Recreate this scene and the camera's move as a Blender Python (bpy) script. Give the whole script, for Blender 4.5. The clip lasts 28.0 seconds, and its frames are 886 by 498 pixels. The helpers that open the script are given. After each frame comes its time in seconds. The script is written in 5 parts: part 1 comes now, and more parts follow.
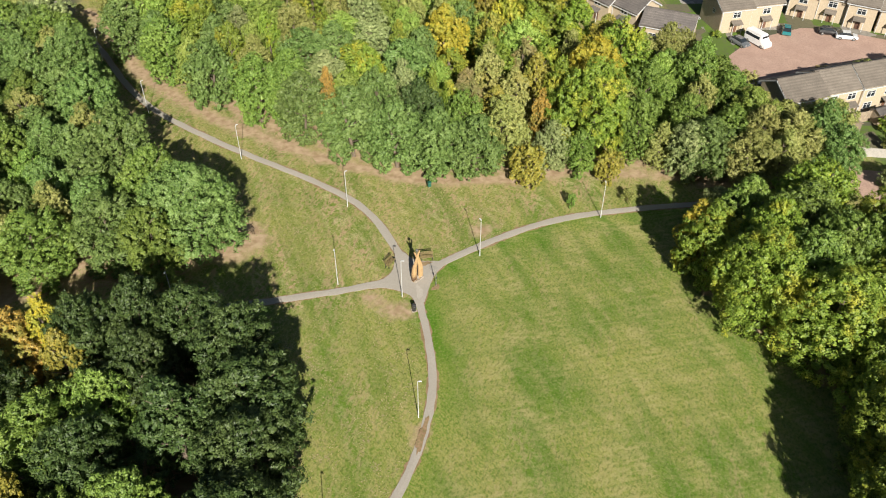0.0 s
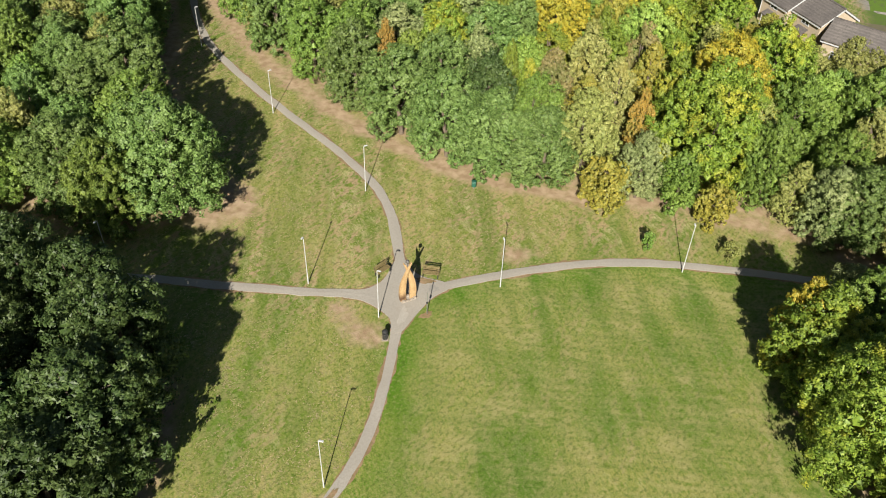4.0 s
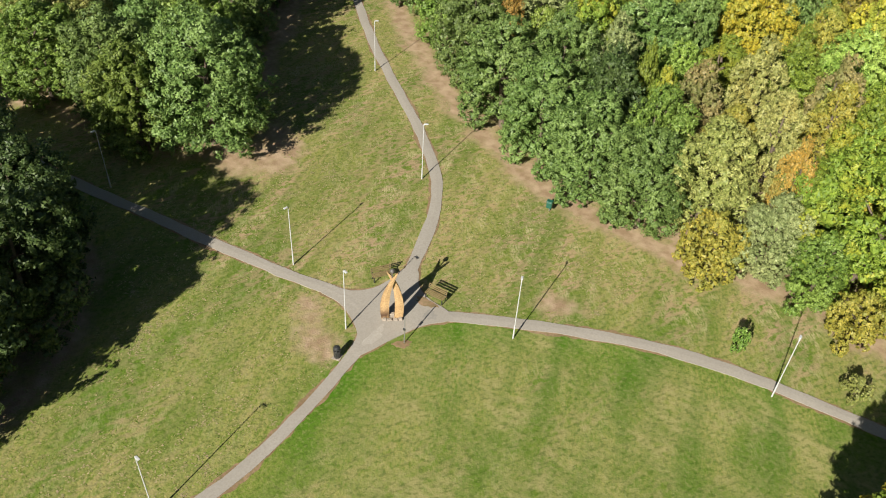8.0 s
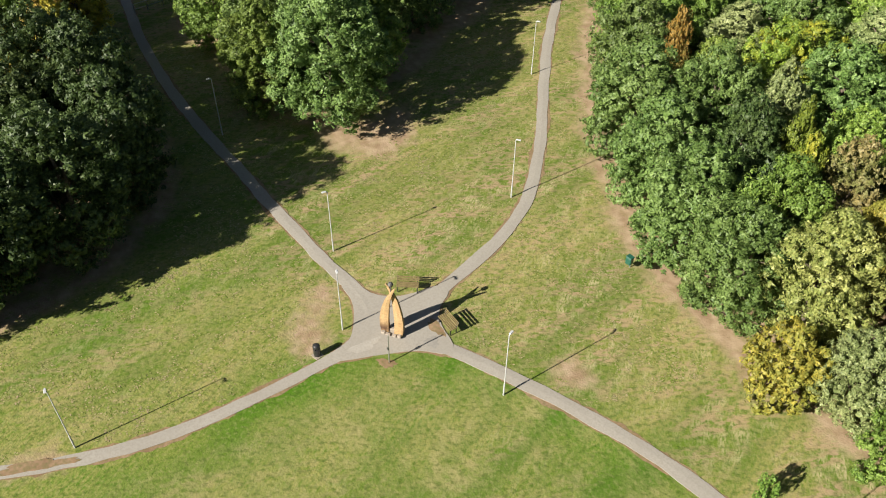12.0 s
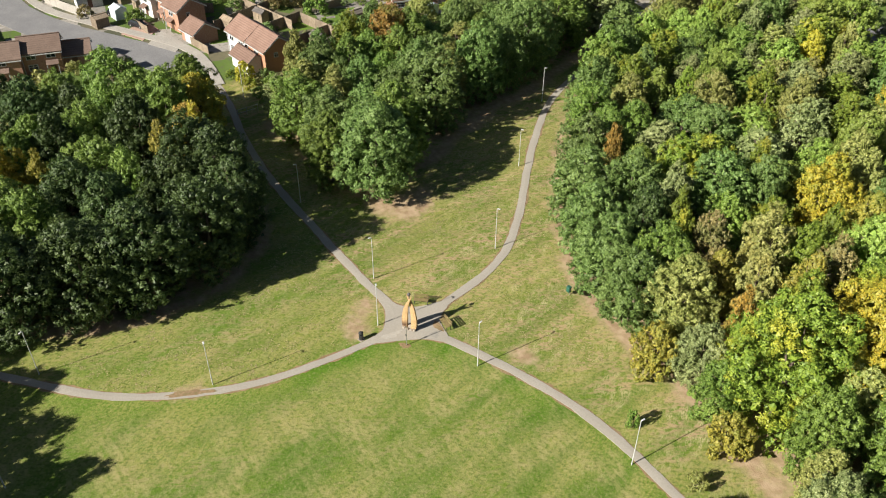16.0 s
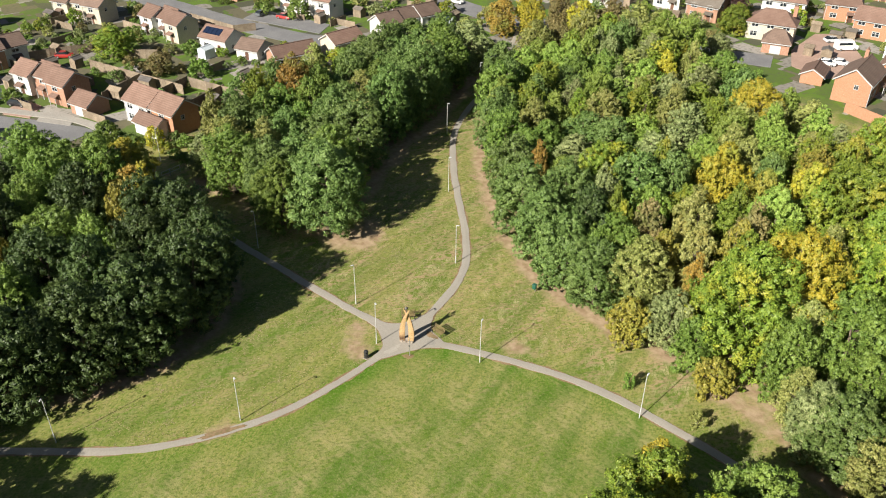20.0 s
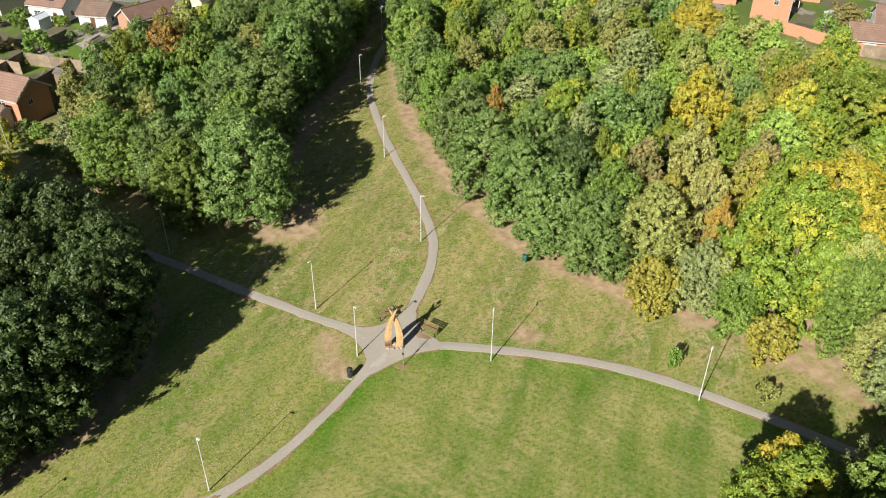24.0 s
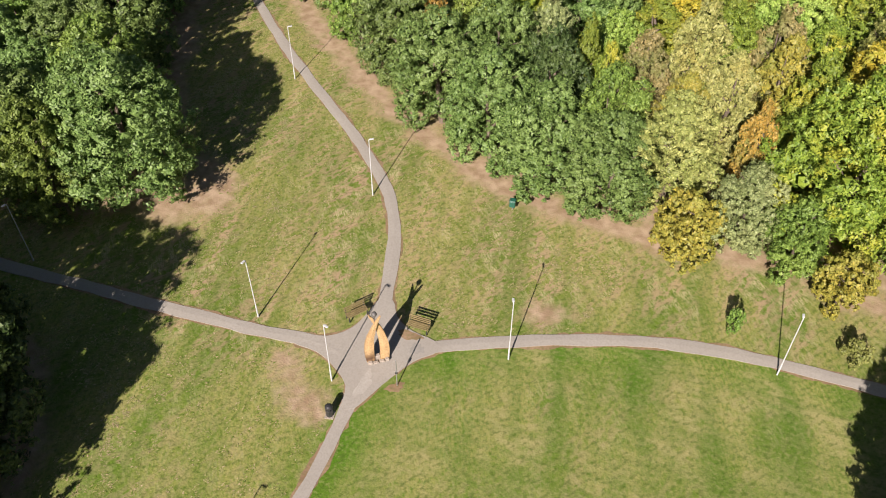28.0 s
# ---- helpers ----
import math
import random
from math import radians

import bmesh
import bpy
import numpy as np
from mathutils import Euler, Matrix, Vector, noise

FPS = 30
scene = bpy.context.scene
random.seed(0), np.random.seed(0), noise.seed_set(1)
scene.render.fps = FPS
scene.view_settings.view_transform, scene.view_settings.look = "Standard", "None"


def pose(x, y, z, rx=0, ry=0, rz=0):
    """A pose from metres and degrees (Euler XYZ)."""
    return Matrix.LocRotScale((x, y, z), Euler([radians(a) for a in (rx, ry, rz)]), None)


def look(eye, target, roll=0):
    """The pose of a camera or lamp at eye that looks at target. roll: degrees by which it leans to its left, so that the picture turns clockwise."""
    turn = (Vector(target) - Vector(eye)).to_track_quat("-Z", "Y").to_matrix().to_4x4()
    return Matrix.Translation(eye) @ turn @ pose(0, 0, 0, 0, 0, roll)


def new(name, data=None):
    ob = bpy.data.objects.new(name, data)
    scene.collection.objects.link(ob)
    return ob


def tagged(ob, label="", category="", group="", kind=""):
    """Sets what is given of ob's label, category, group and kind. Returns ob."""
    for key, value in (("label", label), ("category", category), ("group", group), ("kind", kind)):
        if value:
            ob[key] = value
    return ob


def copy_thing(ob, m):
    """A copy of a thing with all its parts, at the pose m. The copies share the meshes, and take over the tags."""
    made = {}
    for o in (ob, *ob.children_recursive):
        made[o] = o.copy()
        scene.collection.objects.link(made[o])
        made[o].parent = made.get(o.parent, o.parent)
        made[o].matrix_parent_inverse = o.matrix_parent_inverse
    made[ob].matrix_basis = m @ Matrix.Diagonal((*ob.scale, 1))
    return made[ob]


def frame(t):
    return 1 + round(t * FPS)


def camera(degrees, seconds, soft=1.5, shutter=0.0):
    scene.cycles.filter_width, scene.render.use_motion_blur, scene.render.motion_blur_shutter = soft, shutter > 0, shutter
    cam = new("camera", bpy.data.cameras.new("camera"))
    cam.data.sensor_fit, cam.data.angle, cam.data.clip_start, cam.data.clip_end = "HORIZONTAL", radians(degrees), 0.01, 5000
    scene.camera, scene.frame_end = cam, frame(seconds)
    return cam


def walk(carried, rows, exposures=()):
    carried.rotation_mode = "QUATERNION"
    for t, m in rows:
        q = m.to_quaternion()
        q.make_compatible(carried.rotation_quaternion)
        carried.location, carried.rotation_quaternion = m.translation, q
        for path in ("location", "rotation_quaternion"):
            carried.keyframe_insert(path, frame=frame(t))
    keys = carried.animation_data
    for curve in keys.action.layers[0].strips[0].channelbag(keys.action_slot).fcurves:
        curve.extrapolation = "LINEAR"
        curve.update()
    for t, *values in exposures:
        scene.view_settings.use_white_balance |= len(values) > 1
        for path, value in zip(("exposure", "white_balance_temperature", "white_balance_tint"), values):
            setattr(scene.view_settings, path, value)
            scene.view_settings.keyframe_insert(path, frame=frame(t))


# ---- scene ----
# one unit of the plan below is M metres
M = 1.25
cam = camera(57.0, 28.0, soft=1.1)

# seconds, x, y, z, heading, pitch, roll
ROWS = [
    (0, 4.30, -60.67, 58.97, 0.10, -40.82, 0.27),
    (1, 6.15, -55.87, 56.35, 1.98, -41.49, 0.56),
    (2, 9.38, -51.17, 52.46, 5.60, -41.32, 1.25),
    (3, 13.78, -46.51, 48.59, 11.17, -40.69, 1.48),
    (3.5, 15.54, -44.25, 47.34, 13.60, -40.70, 1.73),
    (5.5, 21.73, -35.04, 42.21, 24.35, -40.51, 2.64),
    (6.5, 23.88, -30.57, 40.14, 29.72, -40.58, 3.11),
    (8, 26.11, -24.08, 37.57, 38.00, -40.99, 3.64),
    (9, 26.81, -19.13, 36.23, 44.17, -41.89, 3.18),
    (10, 28.22, -15.65, 35.94, 50.40, -42.41, 2.86),
    (11, 30.11, -12.50, 36.09, 57.06, -42.34, 2.25),
    (12, 32.09, -8.51, 36.48, 64.88, -42.41, 0.81),
    (13.3, 33.50, -5.38, 36.36, 70.80, -42.10, -0.45),
    (14.5, 41.09, -7.22, 41.82, 71.74, -40.31, -0.83),
    (15, 45.87, -8.78, 44.92, 71.75, -39.17, -0.95),
    (15.5, 50.32, -11.65, 47.73, 70.28, -37.77, -0.29),
    (16, 54.92, -15.40, 50.76, 68.30, -36.45, 0.35),
    (16.5, 59.65, -19.97, 53.54, 66.01, -34.94, 0.84),
    (17, 64.19, -25.34, 56.57, 63.50, -33.69, 1.40),
    (17.5, 64.56, -27.62, 56.56, 61.85, -32.82, 1.25),
    (18, 62.70, -29.00, 55.27, 60.10, -32.52, 1.19),
    (19, 58.95, -31.05, 53.18, 56.78, -32.26, 0.87),
    (20, 54.65, -32.67, 51.17, 53.30, -32.27, 0.71),
    (21.5, 47.55, -34.09, 48.06, 47.96, -32.61, 0.71),
    (23.5, 38.71, -32.55, 44.55, 42.32, -34.22, 0.30),
    (24.5, 34.10, -30.94, 42.46, 39.50, -35.37, 0.41),
    (25.5, 29.58, -28.91, 41.07, 36.49, -37.23, 0.47),
    (26.5, 25.42, -25.78, 39.72, 34.03, -39.80, 0.04),
    (28, 19.76, -21.87, 38.50, 29.49, -44.03, 0.25),
]
# seconds, stops
EXPOSURES = [(0.0, 0.92, 6500, 10), (3.0, 0.9, 6500, 10), (6.0, 0.84, 6500, 10), (8.0, 0.8, 6500, 10), (10.0, 0.86, 6500, 10), (12.0, 0.95, 6500, 10), (17.0, 1.02, 6500, 10), (20.0, 0.97, 6500, 10), (24.0, 0.94, 6500, 10), (25.5, 0.93, 6500, 10), (27.0, 0.92, 6500, 18), (28.0, 0.9, 6500, 21)]
walk(cam, [(t, pose(x * M, y * M, z * M, 90 + p, 0, a) @ pose(0, 0, 0, 0, 0, r)) for t, x, y, z, a, p, r in ROWS], EXPOSURES)

# ---- light: clear autumn noon, sun in the south ----
SUN_EL = radians(31)
world = bpy.data.worlds.new("sky")
scene.world = world
world.use_nodes = True
wt = world.node_tree
sky = wt.nodes.new("ShaderNodeTexSky")
sky.sky_type = "NISHITA"
sky.sun_disc = False
sky.sun_elevation = SUN_EL
sky.sun_rotation = radians(170)
wt.links.new(sky.outputs[0], wt.nodes["Background"].inputs[0])
wt.nodes["Background"].inputs[1].default_value = 0.027
sun = new("sun", bpy.data.lights.new("sun", "SUN"))
sun.data.energy = 5.0
sun.data.angle = radians(0.55)
sun.data.color = (1.0, 0.93, 0.82)
sun.matrix_world = look((0.17 * 60, -0.98 * 60, 60 * math.tan(SUN_EL)), (0, 0, 0))


# ---- materials ----
def nodes_of(name):
    m = bpy.data.materials.new(name)
    m.use_nodes = True
    return m, m.node_tree.nodes, m.node_tree.links, m.node_tree.nodes["Principled BSDF"]


def mix_colour(nt, a, b, fac, blend="MIX"):
    n = nt.nodes.new("ShaderNodeMix")
    n.data_type, n.blend_type = "RGBA", blend
    for socket, v in ((n.inputs[6], a), (n.inputs[7], b), (n.inputs[0], fac)):
        if isinstance(v, bpy.types.NodeSocket):
            nt.links.new(v, socket)
        elif isinstance(v, (int, float)):
            socket.default_value = v
        else:
            socket.default_value = (*v, 1)
    return n.outputs[2]


def mul(nt, a, b):
    n = nt.nodes.new("ShaderNodeMath")
    n.operation = "MULTIPLY"
    for s, v in ((n.inputs[0], a), (n.inputs[1], b)):
        if isinstance(v, bpy.types.NodeSocket):
            nt.links.new(v, s)
        else:
            s.default_value = v
    return n.outputs[0]


def noise_fac(nt, scale, lo, hi, detail=4, vector=None, stretch=None):
    t = nt.nodes.new("ShaderNodeTexNoise")
    t.inputs["Scale"].default_value = scale
    t.inputs["Detail"].default_value = detail
    if vector is None:
        vector = nt.nodes.new("ShaderNodeTexCoord").outputs["Object"]
    if stretch:
        turn = nt.nodes.new("ShaderNodeMapping")
        turn.inputs["Rotation"].default_value = (0, 0, stretch[3])
        nt.links.new(vector, turn.inputs[0])
        mp = nt.nodes.new("ShaderNodeMapping")
        mp.inputs["Scale"].default_value = stretch[:3]
        nt.links.new(turn.outputs[0], mp.inputs[0])
        vector = mp.outputs[0]
    nt.links.new(vector, t.inputs["Vector"])
    r = nt.nodes.new("ShaderNodeMapRange")
    r.inputs[1].default_value, r.inputs[2].default_value = lo, hi
    nt.links.new(t.outputs[0], r.inputs[0])
    return r.outputs[0]


def bump(nt, height, strength, distance):
    b = nt.nodes.new("ShaderNodeBump")
    b.inputs["Strength"].default_value = strength
    b.inputs["Distance"].default_value = distance
    nt.links.new(height, b.inputs["Height"])
    return b.outputs[0]


def surface(name, a, b, c, rough=0.8, big=0.5, fine=8.0, metal=0.0, vary=0.0, relief=0.4):
    """Two scales of variation between a and b, wear towards c, fine relief."""
    m, n, l, p = nodes_of(name)
    nt = m.node_tree
    vec = n.new("ShaderNodeTexCoord").outputs["Object"]
    col = mix_colour(nt, a, b, noise_fac(nt, big, 0.35, 0.65, 5, vec))
    f = noise_fac(nt, fine, 0.4, 0.75, 6, vec)
    col = mix_colour(nt, col, c, f)
    if vary:
        info = n.new("ShaderNodeObjectInfo")
        hsv = n.new("ShaderNodeHueSaturation")
        r = n.new("ShaderNodeMapRange")
        r.inputs[3].default_value, r.inputs[4].default_value = 1 - vary, 1 + vary
        l.new(info.outputs["Random"], r.inputs[0])
        l.new(r.outputs[0], hsv.inputs["Value"])
        l.new(col, hsv.inputs["Color"])
        col = hsv.outputs[0]
    l.new(col, p.inputs["Base Color"])
    p.inputs["Roughness"].default_value = rough
    p.inputs["Metallic"].default_value = metal
    l.new(bump(nt, f, relief, 0.02), p.inputs["Normal"])
    return m


def leaf_material(name, a, b, c, d=None):
    """Foliage: each leaf clump takes its own tone between a, b and c; each tree leans a little its own way."""
    m, n, l, p = nodes_of(name)
    nt = m.node_tree
    geo = n.new("ShaderNodeNewGeometry")
    info = n.new("ShaderNodeObjectInfo")
    ramp = n.new("ShaderNodeValToRGB")
    e = ramp.color_ramp.elements
    e[0].color, e[1].color = (*a, 1), (*c, 1)
    mid = e.new(0.5)
    mid.color = (*b, 1)
    l.new(geo.outputs["Random Per Island"], ramp.inputs[0])
    col = ramp.outputs[0]
    patches = noise_fac(nt, 0.26, 0.52, 0.66, 3, geo.outputs["Position"])
    col = mix_colour(nt, col, d or c, patches)
    # single leaves within a spray differ in tone
    col = mix_colour(nt, col, a, mul(nt, noise_fac(nt, 8.0, 0.46, 0.6, 3, geo.outputs["Position"]), 0.75))
    hsv = n.new("ShaderNodeHueSaturation")
    r = n.new("ShaderNodeMapRange")
    r.inputs[3].default_value, r.inputs[4].default_value = 0.98, 1.4
    l.new(info.outputs["Random"], r.inputs[0])
    l.new(r.outputs[0], hsv.inputs["Value"])
    r2 = n.new("ShaderNodeMapRange")
    r2.inputs[3].default_value, r2.inputs[4].default_value = 0.482, 0.503
    l.new(info.outputs["Random"], r2.inputs[0])
    l.new(r2.outputs[0], hsv.inputs["Hue"])
    l.new(col, hsv.inputs["Color"])
    p.inputs["Roughness"].default_value = 0.55
    l.new(hsv.outputs[0], p.inputs["Base Color"])
    tr = n.new("ShaderNodeBsdfTranslucent")
    l.new(hsv.outputs[0], tr.inputs[0])
    mx = n.new("ShaderNodeMixShader")
    mx.inputs[0].default_value = 0.26
    l.new(p.outputs[0], mx.inputs[1])
    l.new(tr.outputs[0], mx.inputs[2])
    l.new(mx.outputs[0], n["Material Output"].inputs[0])
    return m


LEAF = {
    "dark": leaf_material("dark_green_leaves", (0.06, 0.116, 0.024), (0.12, 0.2, 0.046), (0.2, 0.296, 0.084)),
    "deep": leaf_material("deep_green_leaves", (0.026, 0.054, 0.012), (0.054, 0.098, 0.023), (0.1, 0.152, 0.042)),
    "green": leaf_material("green_leaves", (0.068, 0.13, 0.02), (0.134, 0.224, 0.036), (0.22, 0.32, 0.062)),
    "fresh": leaf_material("fresh_green_leaves", (0.108, 0.188, 0.027), (0.205, 0.305, 0.052), (0.32, 0.415, 0.09)),
    "olive": leaf_material("olive_leaves", (0.135, 0.17, 0.04), (0.24, 0.272, 0.07), (0.36, 0.37, 0.12)),
    "lime": leaf_material("lime_leaves", (0.088, 0.152, 0.018), (0.17, 0.252, 0.029), (0.255, 0.325, 0.042), (0.35, 0.345, 0.036)),
    "yellow": leaf_material("yellow_leaves", (0.24, 0.26, 0.03), (0.39, 0.36, 0.036), (0.57, 0.45, 0.036), (0.24, 0.29, 0.04)),
    "orange": leaf_material("orange_leaves", (0.2, 0.175, 0.04), (0.35, 0.24, 0.048), (0.49, 0.3, 0.046), (0.2, 0.23, 0.046)),
    "ochre": leaf_material("ochre_leaves", (0.16, 0.17, 0.03), (0.27, 0.25, 0.04), (0.38, 0.315, 0.046), (0.2, 0.23, 0.038)),
    "silver": leaf_material("grey_green_leaves", (0.11, 0.15, 0.05), (0.2, 0.25, 0.088), (0.32, 0.36, 0.15)),
    "birch": leaf_material("pale_birch_leaves", (0.17, 0.2, 0.055), (0.3, 0.32, 0.095), (0.41, 0.405, 0.14), (0.36, 0.335, 0.09)),
    "brown": leaf_material("russet_leaves", (0.14, 0.135, 0.046), (0.23, 0.2, 0.07), (0.32, 0.26, 0.095), (0.16, 0.19, 0.055)),
    "purple": leaf_material("purple_leaves", (0.042, 0.022, 0.024), (0.084, 0.038, 0.042), (0.12, 0.054, 0.054)),
}
BARK = surface("bark", (0.12, 0.09, 0.065), (0.19, 0.15, 0.11), (0.07, 0.055, 0.04), 0.9, 2.0, 14.0)
ASPHALT_PATH = surface("path_asphalt", (0.31, 0.288, 0.248), (0.345, 0.322, 0.278), (0.28, 0.255, 0.215), 0.9, 0.3, 9.0, relief=0.08)
PALE_ASPHALT = surface("scuffed_asphalt", (0.39, 0.365, 0.32), (0.34, 0.317, 0.273), (0.31, 0.288, 0.248), 0.9, 1.6, 9.0, relief=0.08)
DARK_ASPHALT = surface("patched_asphalt", (0.265, 0.25, 0.222), (0.29, 0.272, 0.24), (0.24, 0.225, 0.195), 0.9, 1.2, 9.0, relief=0.08)
ROAD = surface("road_asphalt", (0.17, 0.17, 0.175), (0.22, 0.22, 0.22), (0.14, 0.14, 0.145), 0.9, 0.3, 5.0)
PAINT_WHITE = surface("white_paint", (0.46, 0.48, 0.49), (0.54, 0.55, 0.55), (0.38, 0.39, 0.385), 0.4, 3.0, 20.0, relief=0.1)
WOOD = surface("carved_oak", (0.43, 0.28, 0.13), (0.5, 0.345, 0.175), (0.27, 0.165, 0.08), 0.6, 1.5, 12.0)
BENCH_WOOD = surface("bench_slats", (0.17, 0.13, 0.05), (0.23, 0.18, 0.075), (0.12, 0.09, 0.045), 0.7, 3.0, 20.0)


def scorched_wood():
    """The same oak, burnt dark brown in an uneven patch near the foot."""
    m = WOOD.copy()
    m.name = "scorched_oak"
    nt = m.node_tree
    n, l = nt.nodes, nt.links
    bsdf = n["Principled BSDF"]
    old = bsdf.inputs["Base Color"].links[0].from_socket
    pos = n.new("ShaderNodeTexCoord").outputs["Object"]
    sep = n.new("ShaderNodeSeparateXYZ")
    l.new(pos, sep.inputs[0])
    r = n.new("ShaderNodeMapRange")
    r.inputs[1].default_value, r.inputs[2].default_value = 0.45, 1.15
    r.inputs[3].default_value, r.inputs[4].default_value = 1.0, 0.0
    l.new(sep.outputs["Z"], r.inputs[0])
    l.new(mix_colour(nt, old, (0.085, 0.045, 0.024), mul(nt, r.outputs[0], noise_fac(nt, 2.2, 0.3, 0.5, 5, pos))), bsdf.inputs["Base Color"])
    return m


SCORCHED = scorched_wood()
STONE = surface("weathered_stone", (0.3, 0.26, 0.21), (0.38, 0.33, 0.27), (0.2, 0.17, 0.14), 0.9, 2.0, 12.0)
BLACK = surface("black_plastic", (0.015, 0.016, 0.017), (0.025, 0.026, 0.028), (0.05, 0.05, 0.05), 0.35, 3.0, 18.0, relief=0.1)
GREEN_PLASTIC = surface("green_plastic", (0.012, 0.09, 0.06), (0.016, 0.12, 0.08), (0.03, 0.07, 0.05), 0.35, 3.0, 18.0, relief=0.1)
BALL = surface("dark_carved_ball", (0.05, 0.05, 0.048), (0.085, 0.08, 0.075), (0.14, 0.13, 0.12), 0.5, 3.0, 14.0)
STEEL = surface("galvanised_steel", (0.42, 0.43, 0.43), (0.5, 0.5, 0.5), (0.35, 0.35, 0.34), 0.4, 4.0, 20.0, 0.7, relief=0.1)


# ---- building helpers ----
def mesh_of(name, verts, faces, mats, index=None):
    me = bpy.data.meshes.new(name)
    me.from_pydata([tuple(v) for v in verts], [], [tuple(f) for f in faces])
    for m in mats:
        me.materials.append(m)
    if index is not None:
        me.polygons.foreach_set("material_index", index)
    me.update()
    return me


def part(name, bm, material, parent, label=""):
    me = bpy.data.meshes.new(name)
    bm.to_mesh(me)
    bm.free()
    me.materials.append(material)
    ob = new(name, me)
    if parent is not None:
        ob.parent = parent
    if label:
        ob["label"] = label
    return ob


def part_mesh(name, me, parent, label=""):
    ob = new(name, me)
    if parent is not None:
        ob.parent = parent
    if label:
        ob["label"] = label
    return ob


def box(bm, x, y, z, sx, sy, sz, turn=0.0, bevel=0.0):
    """A box whose base centre is at x, y, z."""
    r = bmesh.ops.create_cube(bm, size=1.0, matrix=Matrix.Translation((x, y, z + sz / 2)) @ Matrix.Rotation(turn, 4, "Z") @ Matrix.Diagonal((sx, sy, sz, 1)))
    if bevel:
        edges = list({e for v in r["verts"] for e in v.link_edges})
        bmesh.ops.bevel(bm, geom=edges, offset=bevel, segments=1, affect="EDGES")
    return r["verts"]


def tube(bm, points, radii, sides=8):
    """A tapered tube along points."""
    rings = []
    for i, (q, r) in enumerate(zip(points, radii)):
        q = Vector(q)
        a = Vector(points[max(i - 1, 0)])
        b = Vector(points[min(i + 1, len(points) - 1)])
        turn = (b - a).to_track_quat("Z", "Y").to_matrix()
        rings.append([bm.verts.new(q + turn @ Vector((math.cos(k * math.tau / sides) * r, math.sin(k * math.tau / sides) * r, 0))) for k in range(sides)])
    for u, v in zip(rings, rings[1:]):
        for k in range(sides):
            bm.faces.new((u[k], u[(k + 1) % sides], v[(k + 1) % sides], v[k]))
    bm.faces.new(rings[0][::-1])
    bm.faces.new(rings[-1])


def smooth_line(points, step=1.0):
    """Catmull-Rom through the points, resampled about every step metres."""
    p = [np.array(q, float) for q in points]
    p = [2 * p[0] - p[1]] + p + [2 * p[-1] - p[-2]]
    out = []
    for a, b, c, d in zip(p, p[1:], p[2:], p[3:]):
        n = max(2, int(np.linalg.norm(c - b) / step))
        for k in range(n):
            t = k / n
            out.append(0.5 * (2 * b + (c - a) * t + (2 * a - 5 * b + 4 * c - d) * t * t + (3 * b - a - 3 * c + d) * t ** 3))
    out.append(p[-2])
    return np.array(out)


def distance_to(xy, line):
    """Distance of many points to a polyline."""
    best = np.full(len(xy), 1e9)
    for a, b in zip(line, line[1:]):
        ab = b - a
        t = np.clip(((xy - a) @ ab) / max(ab @ ab, 1e-9), 0, 1)
        best = np.minimum(best, np.hypot(*(xy - a - t[:, None] * ab).T))
    return best


def inside(xy, poly):
    x, y = xy[:, 0], xy[:, 1]
    hit = np.zeros(len(xy), bool)
    for (ax, ay), (bx, by) in zip(poly, poly[1:] + poly[:1]):
        cross = ((ay > y) != (by > y)) & (x < (bx - ax) * (y - ay) / ((by - ay) or 1e-9) + ax)
        hit ^= cross
    return hit


# ---- plan ----
PATH_S = smooth_line([(1.58, 0.13), (2.41, -3.73), (3.08, -7.97), (3.29, -11.89), (2.84, -16), (1.8, -20.11), (0.05, -24.34), (-2.6, -28.34), (-5.55, -32.3), (-9.01, -37.43), (-13.48, -44.11)])
PATH_E = smooth_line([(2.51, 3.92), (4.09, 5.24), (7.06, 7.37), (10.83, 9.71), (15.4, 12.08), (19.97, 13.64), (25.24, 14.72), (31.15, 15.62), (37.84, 16.02), (46.06, 15.55)])
PATH_N = smooth_line([(0.07, 5.49), (-1.18, 7.88), (-2.64, 10.87), (-4.72, 14.18), (-7.71, 17.21), (-13.02, 20.98), (-20.22, 25.38), (-28.59, 30.94), (-35.63, 36.51), (-41.68, 43.6), (-48.98, 54.45), (-58.85, 66.38), (-69.61, 78.96)])
PATH_W = smooth_line([(-0.46, 1.89), (-2.66, 1.86), (-6.86, 0.7), (-12.67, -0.6), (-18.73, -1.83), (-25.25, -3.21), (-31.49, -4.21), (-41.13, -5), (-52.47, -5.19), (-64.54, -6.59)])
EDGE_T3 = smooth_line([(-54.5, 67.33), (-38.46, 44.4), (-21.25, 31.05), (-7.51, 23.37), (1.68, 20.53), (10.76, 20.72), (19.78, 22.26), (27.77, 21.99), (37.9, 22.61)])
EDGE_T2 = smooth_line([(-42.47, -0.68), (-33.87, 1.69), (-24.48, 3.98), (-22, 7.07), (-25.9, 13.64), (-34.57, 25.22), (-41.53, 37.58), (-52.2, 53.42)])
EDGE_T1 = smooth_line([(-40.9, -10.31), (-22.06, -6.55), (-13.83, -9.83), (-10.2, -14.21), (-8.9, -20.11), (-9.15, -25.06), (-11.51, -31.12), (-18.53, -38.6)])


